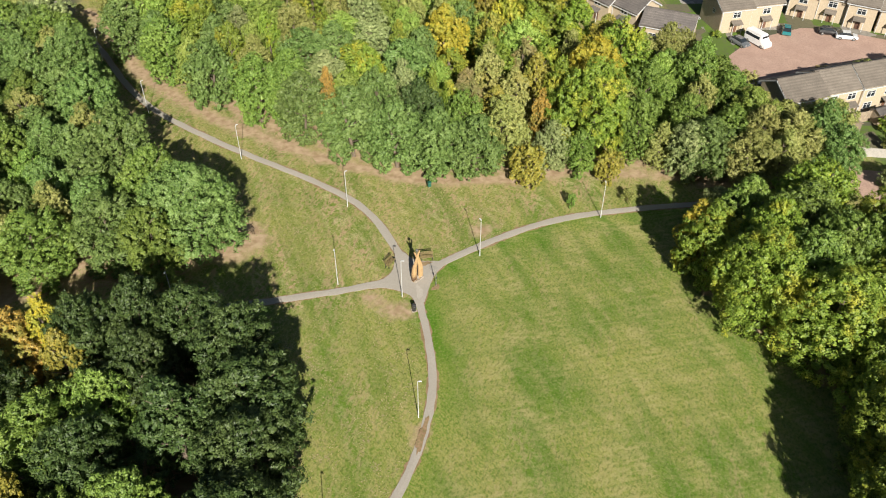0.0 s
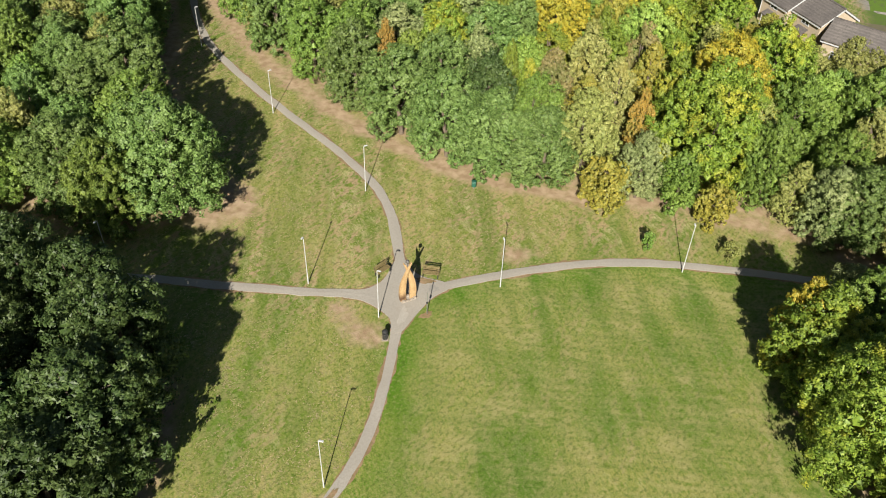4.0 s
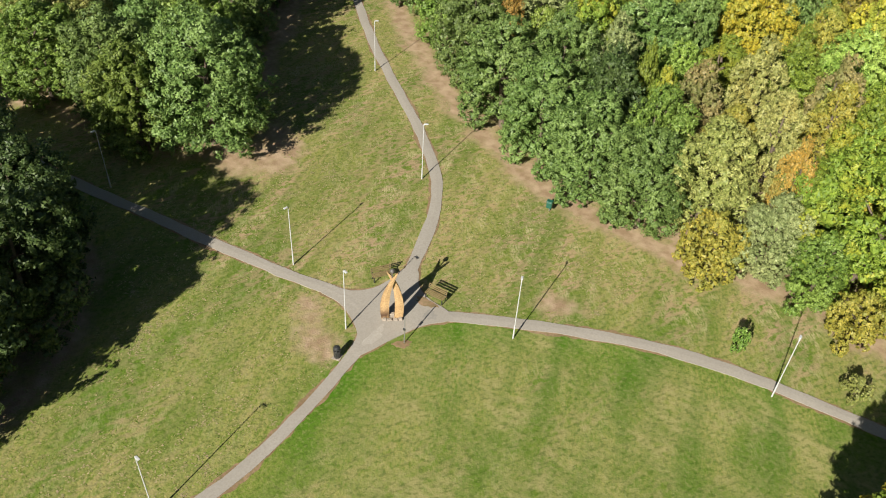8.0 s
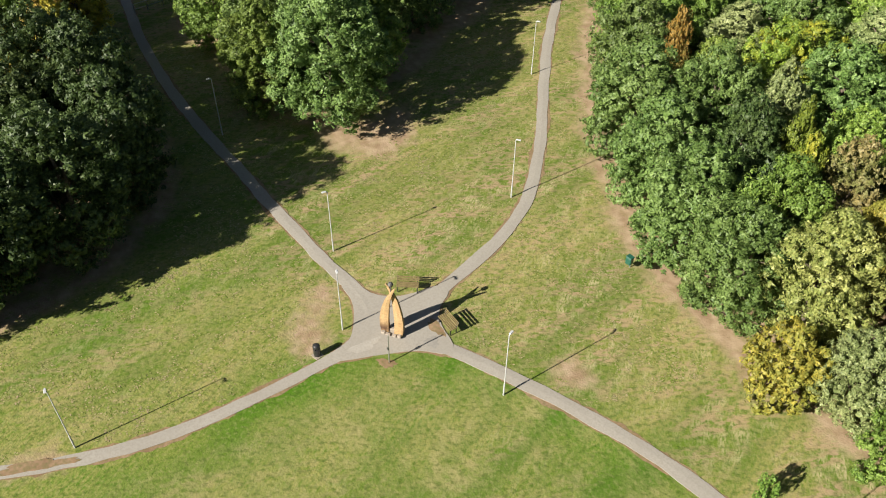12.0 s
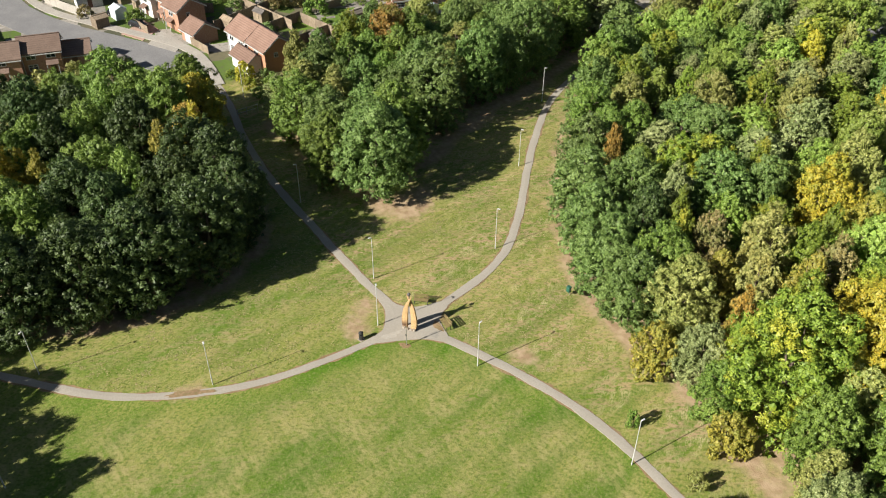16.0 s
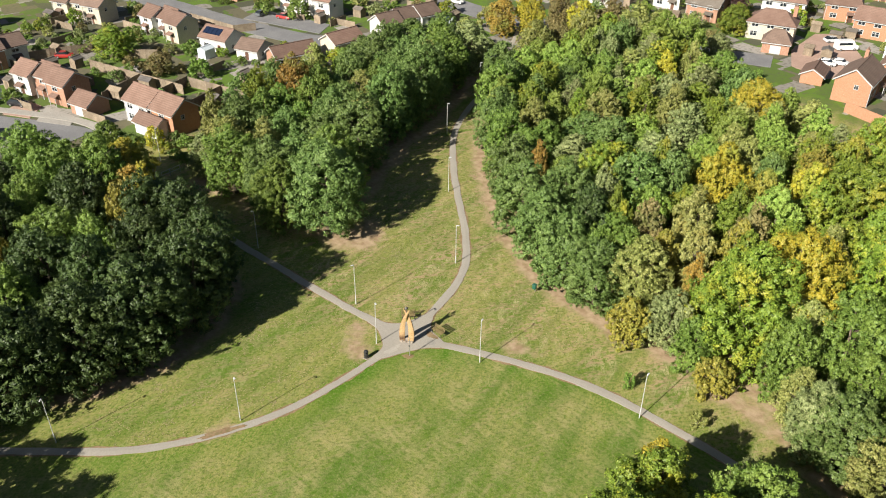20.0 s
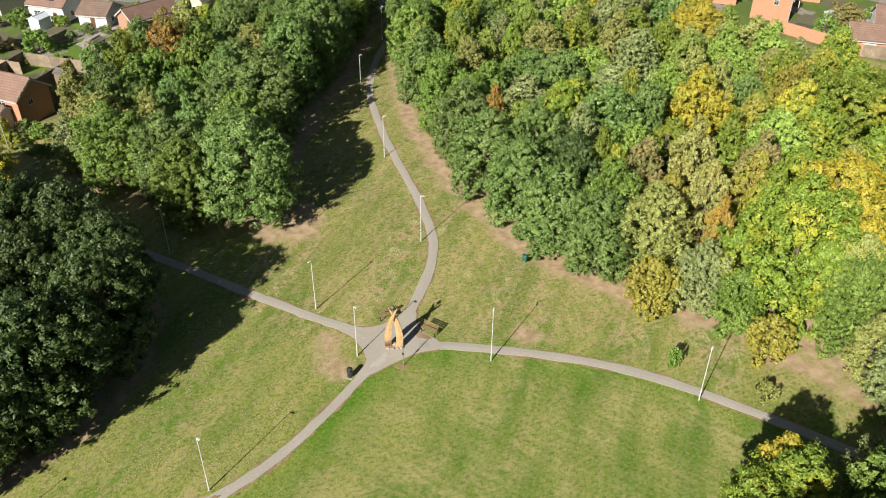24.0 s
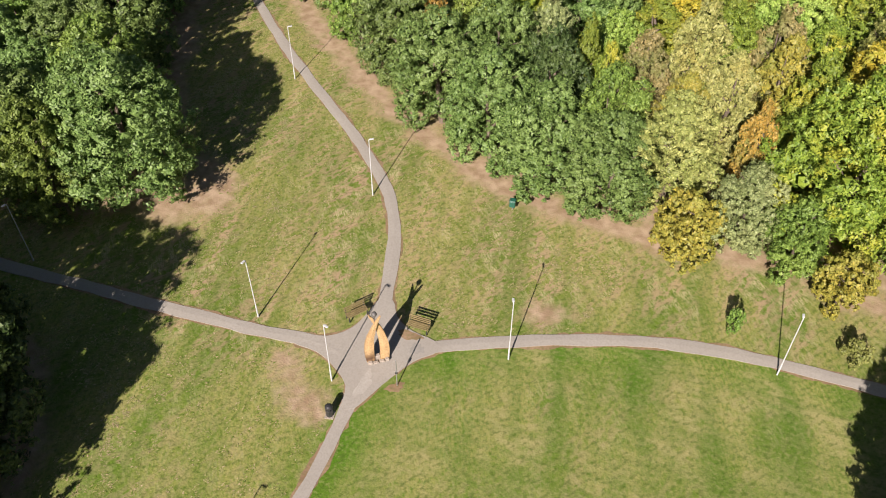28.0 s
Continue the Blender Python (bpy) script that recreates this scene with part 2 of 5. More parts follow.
# bare trodden spots: x, y, radius
BARE = ((-18.64, 8.24, 2.6), (-17.2, 8.47, 2.2), (-17.89, 10.89, 2.0), (-3.2, -0.3, 1.0), (-2.3, -0.8, 1.4), (-1.4, -1.4, 1.6), (-0.4, -1.9, 1.6), (0.5, -2.4, 1.1), (-19.42, 7.02, 3.4), (-20.08, 11.68, 2.2), (2.56, -16.79, 1.0), (2.27, -18.35, 0.9), (8.25, 10.6, 1.15), (9.0, 11.5, 0.9), (2.39, 4.72, 0.9))


def ground_sheet():
    core = np.arange(-72, 60.01, 0.75)
    far = np.array([4, 10, 20, 35, 60, 120, 250, 500, 1000, 2000.0])
    gx = np.concatenate([-72 - far[::-1], core, 60 + far])
    gy = np.concatenate([-60 - far[::-1], np.arange(-60, 92.01, 0.75), 92 + far])
    X, Y = np.meshgrid(gx, gy, indexing="ij")
    xy = np.stack([X.ravel(), Y.ravel()], 1)
    nx, ny = len(gx), len(gy)
    k = np.arange(nx * ny).reshape(nx, ny)
    faces = np.stack([k[:-1, :-1], k[1:, :-1], k[1:, 1:], k[:-1, 1:]], -1).reshape(-1, 4)
    me = bpy.data.meshes.new("ground")
    me.from_pydata(np.column_stack([xy, np.zeros(len(xy))]).tolist(), [], faces.tolist())
    rough = np.array([noise.noise((a * 0.35, b * 0.35, 0.0)) for a, b in xy])
    soil = np.zeros(len(xy))
    for line, width in ((EDGE_T3, 1.6), (EDGE_T2, 1.5), (EDGE_T1, 1.3)):
        soil = np.maximum(soil, np.clip(1.25 - distance_to(xy, line) / width + rough * 0.8, 0, 1))
    for poly in WOODS:
        soil = np.maximum(soil, inside(xy, poly) * 0.85)
    for x, y, r in BARE:
        soil = np.maximum(soil, np.clip(1.3 - np.hypot(xy[:, 0] - x, xy[:, 1] - y) / r + rough * 0.7, 0, 0.95))
    lush = np.zeros(len(xy))
    for line in (PATH_S, PATH_E):
        lush = np.maximum(lush, np.clip(1.4 - distance_to(xy, line) / 3.2, 0, 1))
    # the field south of the junction is greener than the rough grass beside the woods
    d_s = distance_to(xy, PATH_S)
    field = inside(xy, [tuple(q) for q in PATH_S[::4]] + [(-14, -80), (90, -80), (90, 15)] + [tuple(q) for q in PATH_E[::-4]])
    lush = np.where(field, np.maximum(lush, 0.42), lush * 0.3)
    # the lawn between the western and the southern path is less parched than the one by the north-west wood
    lush = np.where(~field & (xy[:, 1] < -1.5) & (xy[:, 0] > -30), np.maximum(lush, 0.4), lush)
    x, y = xy[:, 0], xy[:, 1]
    yard = np.maximum.reduce([np.clip((-57 - x + rough) / 2, 0, 1), np.clip((y - 90 + rough) / 2, 0, 1), np.clip((x - 40 + rough) / 2, 0, 1) * np.clip((y - 28) / 2, 0, 1), np.clip((x - 57) / 3, 0, 1) * (y > 0)])
    yard = yard * np.clip((x + 190) / 5, 0, 1) * np.clip((100 - x) / 5, 0, 1) * np.clip((y + 62) / 5, 0, 1) * np.clip((180 - y) / 5, 0, 1)
    for poly in WOODS:
        yard = yard * ~inside(xy, poly)
    for name, val in (("soil", soil), ("lush", lush), ("yard", yard), ("field", field * np.clip(d_s / 4 - 0.3, 0, 1))):
        a = me.attributes.new(name, "FLOAT", "POINT")
        a.data.foreach_set("value", val.astype(np.float32))
    me.materials.append(GRASS)
    return tagged(new("ground", me), "mown park grass with dry and bare patches", "ground", kind="structure")


def grass_material():
    m, n, l, p = nodes_of("park_grass")
    nt = m.node_tree
    pos = n.new("ShaderNodeTexCoord").outputs["Object"]
    soil = n.new("ShaderNodeAttribute")
    soil.attribute_name = "soil"
    lush = n.new("ShaderNodeAttribute")
    lush.attribute_name = "lush"
    meadow = n.new("ShaderNodeMath")
    meadow.operation = "SUBTRACT"
    meadow.inputs[0].default_value = 1.0
    l.new(lush.outputs["Fac"], meadow.inputs[1])
    rough_grass = meadow.outputs[0]
    c = mix_colour(nt, (0.1, 0.175, 0.016), (0.16, 0.205, 0.032), noise_fac(nt, 0.07, 0.4, 0.6, 5, pos))
    # dry straw-coloured cuttings lie in clotted streaks two ways across the rough grass
    straw = (0.48, 0.415, 0.235)
    clots = mul(nt, noise_fac(nt, 1.0, 0.45, 0.57, 9, pos, (0.6, 1.5, 1, 0.8)), noise_fac(nt, 7.0, 0.4, 0.54, 6, pos, (0.4, 1.3, 1, 0.8)))
    c = mix_colour(nt, c, straw, mul(nt, mul(nt, clots, rough_grass), 0.8))
    c = mix_colour(nt, c, straw, mul(nt, mul(nt, noise_fac(nt, 4.0, 0.48, 0.62, 9, pos, (0.5, 1.6, 1, 0.55)), rough_grass), 0.34))
    c = mix_colour(nt, c, (0.09, 0.155, 0.016), mul(nt, mul(nt, noise_fac(nt, 0.6, 0.48, 0.6, 8, pos), rough_grass), 0.6))
    # browner swaths left by the mower
    swaths = mul(nt, noise_fac(nt, 0.7, 0.4, 0.54, 7, pos, (0.25, 1.3, 1, -1.3)), noise_fac(nt, 2.2, 0.44, 0.54, 8, pos, (0.6, 1.2, 1, -1.3)))
    c = mix_colour(nt, c, (0.36, 0.265, 0.155), mul(nt, mul(nt, swaths, rough_grass), 1.2))
    lanes = noise_fac(nt, 0.55, 0.42, 0.62, 3, pos, (0.07, 1.3, 1, 1.22))
    c = mix_colour(nt, c, (0.1, 0.16, 0.02), mul(nt, lanes, 0.7))
    c = mix_colour(nt, c, (0.074, 0.172, 0.01), mul(nt, lush.outputs["Fac"], noise_fac(nt, 0.16, 0.24, 0.56, 8, pos)))
    worn = noise_fac(nt, 0.13, 0.4, 0.56, 8, pos, (0.6, 1.3, 1, 1.22))
    c = mix_colour(nt, c, (0.36, 0.32, 0.11), mul(nt, mul(nt, worn, noise_fac(nt, 5.0, 0.3, 0.62, 9, pos, (0.6, 1.2, 1, 1.0))), 0.62))
    # the field: tan mottling away from its greener rim, and fine lines across it
    field = n.new("ShaderNodeAttribute")
    field.attribute_name = "field"
    tan = mul(nt, noise_fac(nt, 0.22, 0.44, 0.62, 9, pos, (1.0, 1.4, 1, 0.3)), noise_fac(nt, 1.7, 0.36, 0.6, 9, pos, (0.6, 1.2, 1, -0.227)))
    c = mix_colour(nt, c, (0.33, 0.3, 0.125), mul(nt, mul(nt, tan, field.outputs["Fac"]), 0.8))
    c = mix_colour(nt, c, (0.06, 0.14, 0.012), mul(nt, mul(nt, noise_fac(nt, 0.3, 0.5, 0.64, 8, pos, (0.3, 1.2, 1, 1.16)), field.outputs["Fac"]), 0.5))
    c = mix_colour(nt, c, (0.08, 0.15, 0.016), mul(nt, mul(nt, noise_fac(nt, 1.6, 0.48, 0.6, 3, pos, (0.04, 0.9, 1, -0.227)), field.outputs["Fac"]), 0.28))
    c = mix_colour(nt, c, (0.35, 0.32, 0.14), mul(nt, noise_fac(nt, 4.2, 0.5, 0.66, 9, pos), 0.3))
    c = mix_colour(nt, c, (0.05, 0.092, 0.01), mul(nt, noise_fac(nt, 3.2, 0.5, 0.66, 9, pos, (1.4, 0.8, 1, 0.5)), 0.52))
    c = mix_colour(nt, c, (0.92, 0.92, 0.92), 1.0, "MULTIPLY")
    earth = mix_colour(nt, (0.27, 0.19, 0.115), (0.41, 0.31, 0.205), noise_fac(nt, 1.2, 0.35, 0.65, 6, pos))
    sm = n.new("ShaderNodeMath")
    sm.operation = "MULTIPLY_ADD"
    sm.use_clamp = True
    l.new(soil.outputs["Fac"], sm.inputs[0])
    sm.inputs[1].default_value = 1.35
    l.new(mul(nt, noise_fac(nt, 1.6, 0.3, 0.7, 6, pos), -0.55), sm.inputs[2])
    c = mix_colour(nt, c, earth, sm.outputs[0])
    # garden plots: patios, beds, gravel and small lawns
    yard = n.new("ShaderNodeAttribute")
    yard.attribute_name = "yard"
    cells = n.new("ShaderNodeTexVoronoi")
    cells.distance = "CHEBYCHEV"
    cells.inputs["Scale"].default_value = 0.26
    cells.inputs["Randomness"].default_value = 0.7
    l.new(pos, cells.inputs["Vector"])
    plots = n.new("ShaderNodeValToRGB")
    plots.color_ramp.interpolation = "CONSTANT"
    e = plots.color_ramp.elements
    e[0].color, e[1].position, e[1].color = (0.09, 0.14, 0.03, 1), 0.34, (0.13, 0.12, 0.075, 1)
    for at, tone in ((0.5, (0.24, 0.225, 0.2, 1)), (0.62, (0.08, 0.085, 0.055, 1)), (0.76, (0.1, 0.17, 0.025, 1)), (0.93, (0.32, 0.3, 0.27, 1))):
        e.new(at).color = tone
    sep = n.new("ShaderNodeSeparateColor")
    l.new(cells.outputs["Color"], sep.inputs[0])
    l.new(sep.outputs[0], plots.inputs[0])
    plot = mix_colour(nt, plots.outputs[0], (0.09, 0.09, 0.06), mul(nt, noise_fac(nt, 1.4, 0.5, 0.7, 7, pos), 0.7))
    c = mix_colour(nt, c, plot, yard.outputs["Fac"])
    l.new(c, p.inputs["Base Color"])
    p.inputs["Roughness"].default_value = 0.9
    p.inputs["Specular IOR Level"].default_value = 0.15
    l.new(bump(nt, noise_fac(nt, 8.0, 0.3, 0.7, 6, pos), 0.35, 0.05), p.inputs["Normal"])
    return m


WOOD_W = [(-19.96, -8), (-13.79, -11.33), (-11.18, -15.24), (-10.1, -20.16), (-10.54, -25.13), (-13.01, -31.22), (-19.54, -37.68), (-31.97, -42.67), (-46.92, -38.43), (-51.49, -24.21), (-47.45, -12.7), (-34.47, -9.52)]
WOOD_NW = [(-23.02, 6.54), (-27.5, 13.62), (-36.23, 25.22), (-43.85, 37.65), (-53.35, 52.26), (-62.93, 61.52), (-67.15, 50.48), (-62.91, 31.11), (-56.53, 15.22), (-50.78, 3.6), (-42.53, 0.35), (-32.87, 3.25)]
WOOD_NE = [(-51.97, 67.14), (-37.41, 46.1), (-21.3, 32.68), (-7.54, 25.13), (1.67, 22.07), (10.76, 22.35), (19.79, 23.79), (27.78, 23.42), (35.88, 24.63), (34.01, 35.04), (26.03, 47.53), (18.37, 62.93), (2.21, 73), (-17.72, 79.5), (-44.08, 81.86)]
WOOD_SE = [(31.78, 7.23), (30.81, 1.2), (34.8, -4.76), (39.17, -9.66), (41.36, -17.41), (47.08, -19.27), (55.44, -7.54), (54.14, 8.51), (43.94, 11.41)]
WOOD_EAST = [(34.8, 19.45), (41.98, 19.08), (52.49, 20.91), (50.6, 28.25), (43.3, 32.22), (42.47, 41.81), (38.28, 48), (31.05, 45.54), (35.01, 34.02)]
WOODS = [WOOD_W, WOOD_NW, WOOD_NE, WOOD_SE, WOOD_EAST]
GRASS = grass_material()
ground_sheet()


def strip(name, line, width, z, material, label, category, seed=0, thick=0.05, edge=0.06):
    """A laid strip with slightly ragged edges and a real thickness."""
    rng = np.random.RandomState(seed)
    d = np.gradient(line, axis=0)
    nrm = np.stack([-d[:, 1], d[:, 0]], 1) / np.hypot(d[:, 0], d[:, 1])[:, None]
    n = len(line)
    w1 = width / 2 + rng.uniform(-edge, edge, n)
    w2 = width / 2 + rng.uniform(-edge, edge, n)
    a, b = line + nrm * w1[:, None], line - nrm * w2[:, None]
    top = [(x, y, z) for x, y in a] + [(x, y, z + 0.015) for x, y in line] + [(x, y, z) for x, y in b]
    low = [(x, y, z - thick) for x, y in a] + [(x, y, z - thick) for x, y in b]
    v = top + low
    f = []
    for i in range(n - 1):
        f += [(i, n + i, n + i + 1, i + 1), (n + i, 2 * n + i, 2 * n + i + 1, n + i + 1)]
        f += [(3 * n + i, i, i + 1, 3 * n + i + 1), (2 * n + i, 4 * n + i, 4 * n + i + 1, 2 * n + i + 1)]
    ob = new(name, mesh_of(name, v, f, [material]))
    return tagged(ob, label, category, kind="structure")


EARTH = surface("worn_earth", (0.2, 0.12, 0.066), (0.3, 0.205, 0.12), (0.15, 0.13, 0.05), 0.95, 0.8, 5.0)


def verge(line, width, z, seed):
    """Bare trodden earth that shows here and there along both sides of a path."""
    rng = np.random.RandomState(seed)
    line = smooth_line(line[::3], 0.3)
    d = np.gradient(line, axis=0)
    nrm = np.stack([-d[:, 1], d[:, 0]], 1) / np.hypot(d[:, 0], d[:, 1])[:, None]
    s = np.arange(len(line)) * 0.3
    verts = []
    for side in (1, -1):
        wave = sum(np.sin(s * f + rng.uniform(0, 6.28)) * g for f, g in ((0.35, 0.08), (0.83, 0.07), (2.1, 0.05), (4.7, 0.04), (7.3, 0.03)))
        w = width / 2 + 0.085 + wave + rng.uniform(-0.05, 0.05, len(s))
        verts += [(x, y, z) for x, y in line + side * nrm * w[:, None]]
    n = len(line)
    f = [(i, n + i, n + i + 1, i + 1) for i in range(n - 1)]
    tagged(new("path_verge", mesh_of("path_verge", verts, f, [EARTH])), "bare brown earth worn along the path edge", "path edge", kind="structure")


for seed, (line, width) in enumerate(((PATH_S, 0.8), (PATH_E, 0.9), (PATH_N, 0.9), (PATH_W, 0.9))):
    verge(line, width, 0.008 + 0.004 * seed, seed)
strip("path_south", PATH_S, 0.8, 0.03, ASPHALT_PATH, "narrow worn grey asphalt footpath across the grass", "path", 1)
strip("path_east", PATH_E, 0.9, 0.034, ASPHALT_PATH, "narrow grey asphalt footpath beside the woods", "path", 2)
strip("path_north", PATH_N, 0.9, 0.038, ASPHALT_PATH, "grey asphalt footpath curving up between the woods", "path", 3)
strip("path_west", PATH_W, 0.9, 0.042, ASPHALT_PATH, "grey asphalt footpath running into tree shade", "path", 4)


def plaza():
    ring = smooth_line([(-3.67, 2.05), (-2.18, 2.62), (-1.3, 3.78), (-1.08, 5.08), (-1.06, 6.68), (-0.26, 7.09), (0.66, 6.1), (1.67, 5.61), (2.68, 5.52), (3.78, 5.53), (4.29, 4.89), (3.42, 3.54), (2.8, 1.54), (2.22, -0.98), (1.46, -1.15), (0.88, 0.12), (-0.64, 0.94), (-2.05, 1.29), (-3.65, 1.17), (-3.67, 2.05)], 0.4)[:-1]
    # a ragged rim of trodden earth shows round the asphalt
    rng = np.random.RandomState(5)
    d = np.roll(ring, -1, 0) - np.roll(ring, 1, 0)
    out = np.stack([-d[:, 1], d[:, 0]], 1) / np.hypot(d[:, 0], d[:, 1])[:, None]
    q = np.arange(len(ring))
    grow = 0.09 + 0.07 * np.sin(q * 0.5) + 0.05 * np.sin(q * 1.7 + 1) + rng.uniform(-0.06, 0.06, len(ring))
    rim = ring + out * grow[:, None]
    n = len(ring)
    verts = [(x, y, 0.024) for x, y in rim] + [(x, y, 0.024) for x, y in ring - out * 0.15]
    tagged(new("junction_verge", mesh_of("junction_verge", verts, [(i, (i + 1) % n, n + (i + 1) % n, n + i) for i in range(n)], [EARTH])), "bare brown earth worn round the path junction", "path edge", kind="structure")
    v = [(x, y, 0.05) for x, y in ring] + [(x, y, -0.03) for x, y in ring]
    f = [tuple(range(n))[::-1]] + [(i, (i + 1) % n, n + (i + 1) % n, n + i) for i in range(n)]
    bm = bmesh.new()
    bv = [bm.verts.new(q) for q in v]
    for q in f:
        bm.faces.new([bv[i] for i in q])
    bmesh.ops.recalc_face_normals(bm, faces=bm.faces)
    bmesh.ops.triangulate(bm, faces=[q for q in bm.faces if len(q.verts) > 4])
    tagged(part("path_junction", bm, ASPHALT_PATH, None), "worn asphalt meeting place of the four paths", "path", kind="structure")


plaza()


# ---- trees ----
def crown_mesh(seed, lumps, R, H, clear, leaf, count, drop=0.0, cone=0.0):
    """A crown of radius R on a tree H high: uneven masses, each covered with tufts of many small leaf sprays, with gaps between."""
    rng = np.random.RandomState(seed)

    def unit(n, up):
        d = rng.normal(size=(n, 3))
        d[:, 2] = d[:, 2] * 0.9 + up
        return d / np.linalg.norm(d, axis=1)[:, None]

    k = np.arange(lumps)
    z = (k + 0.5) / lumps
    a = k * 2.399 + rng.uniform(-0.5, 0.5, lumps)
    ring = np.sqrt(np.maximum(0.03, 1 - (2 * z - 0.8) ** 2 / 1.5)) * (1 - cone * z)
    rad = ring * rng.uniform(0.45, 0.84, lumps) * np.where(z > 0.88, 0.4, 1) * R
    c = np.stack([np.cos(a) * rad, np.sin(a) * rad, (clear + (1 - clear) * (0.1 + 0.8 * z + rng.uniform(-0.06, 0.06, lumps))) * H], 1)
    r = rng.uniform(0.18, 0.36, lumps) * R * (1 - 0.5 * cone * z)
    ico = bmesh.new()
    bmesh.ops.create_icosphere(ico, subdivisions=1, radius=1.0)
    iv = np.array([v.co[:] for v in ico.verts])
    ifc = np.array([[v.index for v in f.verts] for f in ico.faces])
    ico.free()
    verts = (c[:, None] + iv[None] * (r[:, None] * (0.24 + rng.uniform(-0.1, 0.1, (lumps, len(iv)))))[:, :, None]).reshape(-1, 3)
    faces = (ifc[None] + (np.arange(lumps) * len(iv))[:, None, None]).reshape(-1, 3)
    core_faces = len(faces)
    # tufts over each mass
    per = 26
    d = unit(lumps * per, 0.2)
    own = np.repeat(k, per)
    subs = c[own] + d * (r[own] * rng.uniform(0.72, 1.1, len(own)))[:, None] * np.array([1, 1, 1.1])
    gap = np.linalg.norm(subs[:, None] - c[None], axis=2) < r[None] * 0.66
    keep = ~gap.any(1) & (subs[:, 2] > 0.15)
    subs, own, out = subs[keep], own[keep], d[keep]
    i = rng.randint(len(subs), size=count)
    d = unit(count, 0.25)
    p = subs[i] + d * (r[own[i]] * rng.uniform(0.05, 0.3, count))[:, None]
    p[:, 2] = np.maximum(p[:, 2], 0.12)
    nrm = d * 0.6 + out[i] * 0.6 + rng.normal(size=(count, 3)) * 0.35
    nrm /= np.linalg.norm(nrm, axis=1)[:, None]
    t = np.cross(nrm, rng.normal(size=(count, 3)))
    t /= np.linalg.norm(t, axis=1)[:, None]
    u = np.cross(nrm, t)
    t[:, 2] -= drop
    s = (leaf * rng.uniform(0.6, 1.4, count))[:, None]
    q = np.stack([p - t * s - u * s * 0.62, p - t * s * 0.7 + u * s * 0.72, p + t * s * 1.35 + nrm * s * 0.25], 1).reshape(-1, 3)
    base = len(verts) + 3 * np.arange(count)
    leaves = np.stack([base, base + 1, base + 2], 1)
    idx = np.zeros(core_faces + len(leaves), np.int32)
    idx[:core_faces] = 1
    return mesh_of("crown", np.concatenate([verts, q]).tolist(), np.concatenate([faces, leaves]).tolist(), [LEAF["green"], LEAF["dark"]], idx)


def trunk_mesh(seed, R, H):
    rng = np.random.RandomState(seed + 100)
    bm = bmesh.new()
    b = rng.uniform(-0.15, 0.15, 2) * R
    w = 0.022 * H
    tube(bm, [(0, 0, -0.2), (b[0] * 0.4, b[1] * 0.4, 0.25 * H), (b[0], b[1], 0.55 * H), (b[0] * 1.4, b[1] * 1.4, 0.88 * H)], [w, 0.8 * w, 0.5 * w, 0.1 * w], 8)
    for k in range(7):
        a = k * 2.4 + rng.uniform(-0.4, 0.4)
        z = (0.22 + 0.08 * k) * H
        l = rng.uniform(0.5, 0.8) * R * (1 - 0.06 * k)
        tube(bm, [(b[0] * z / H, b[1] * z / H, z), (math.cos(a) * l * 0.5, math.sin(a) * l * 0.5, z + 0.08 * H), (math.cos(a) * l, math.sin(a) * l, z + 0.14 * H)], [0.4 * w, 0.25 * w, 0.06 * w], 5)
    me = bpy.data.meshes.new("trunk")
    bm.to_mesh(me)
    bm.free()
    me.materials.append(BARK)
    return me


def kind_of_tree(seeds, lumps, R, H, clear, leaf, count, drop=0.0, cone=0.0):
    return R, H, [(trunk_mesh(s, R, H), crown_mesh(s, lumps, R, H, clear, leaf, count, drop, cone)) for s in seeds]


PROTO = {
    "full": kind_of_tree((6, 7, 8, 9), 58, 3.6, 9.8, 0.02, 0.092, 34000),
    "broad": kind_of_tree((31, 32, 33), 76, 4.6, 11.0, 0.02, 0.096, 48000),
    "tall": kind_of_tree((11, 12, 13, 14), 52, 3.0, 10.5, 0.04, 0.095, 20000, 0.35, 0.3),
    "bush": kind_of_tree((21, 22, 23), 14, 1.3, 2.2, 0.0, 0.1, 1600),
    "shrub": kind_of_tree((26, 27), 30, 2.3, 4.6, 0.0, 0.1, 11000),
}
WORDS = {
    "birch": "pale yellow-green birch with drooping sprays",
    "fresh": "fresh mid-green leafy tree in the wood",
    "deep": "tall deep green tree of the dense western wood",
    "dark": "broad dark green leafy tree at the edge of the wood", "green": "full green leafy tree in the wood",
    "olive": "olive green tree thinning in early autumn", "lime": "bright yellow-green tree turning in autumn",
    "yellow": "golden yellow autumn tree among greener trees", "orange": "orange-brown autumn tree among green trees", "silver": "pale grey-green feathery tree",
    "ochre": "ochre-green shrubby tree at the wood edge", "brown": "russet brown tree in early autumn", "purple": "dark purple-leaved tree in a garden",
}
TREES = random.Random(5)


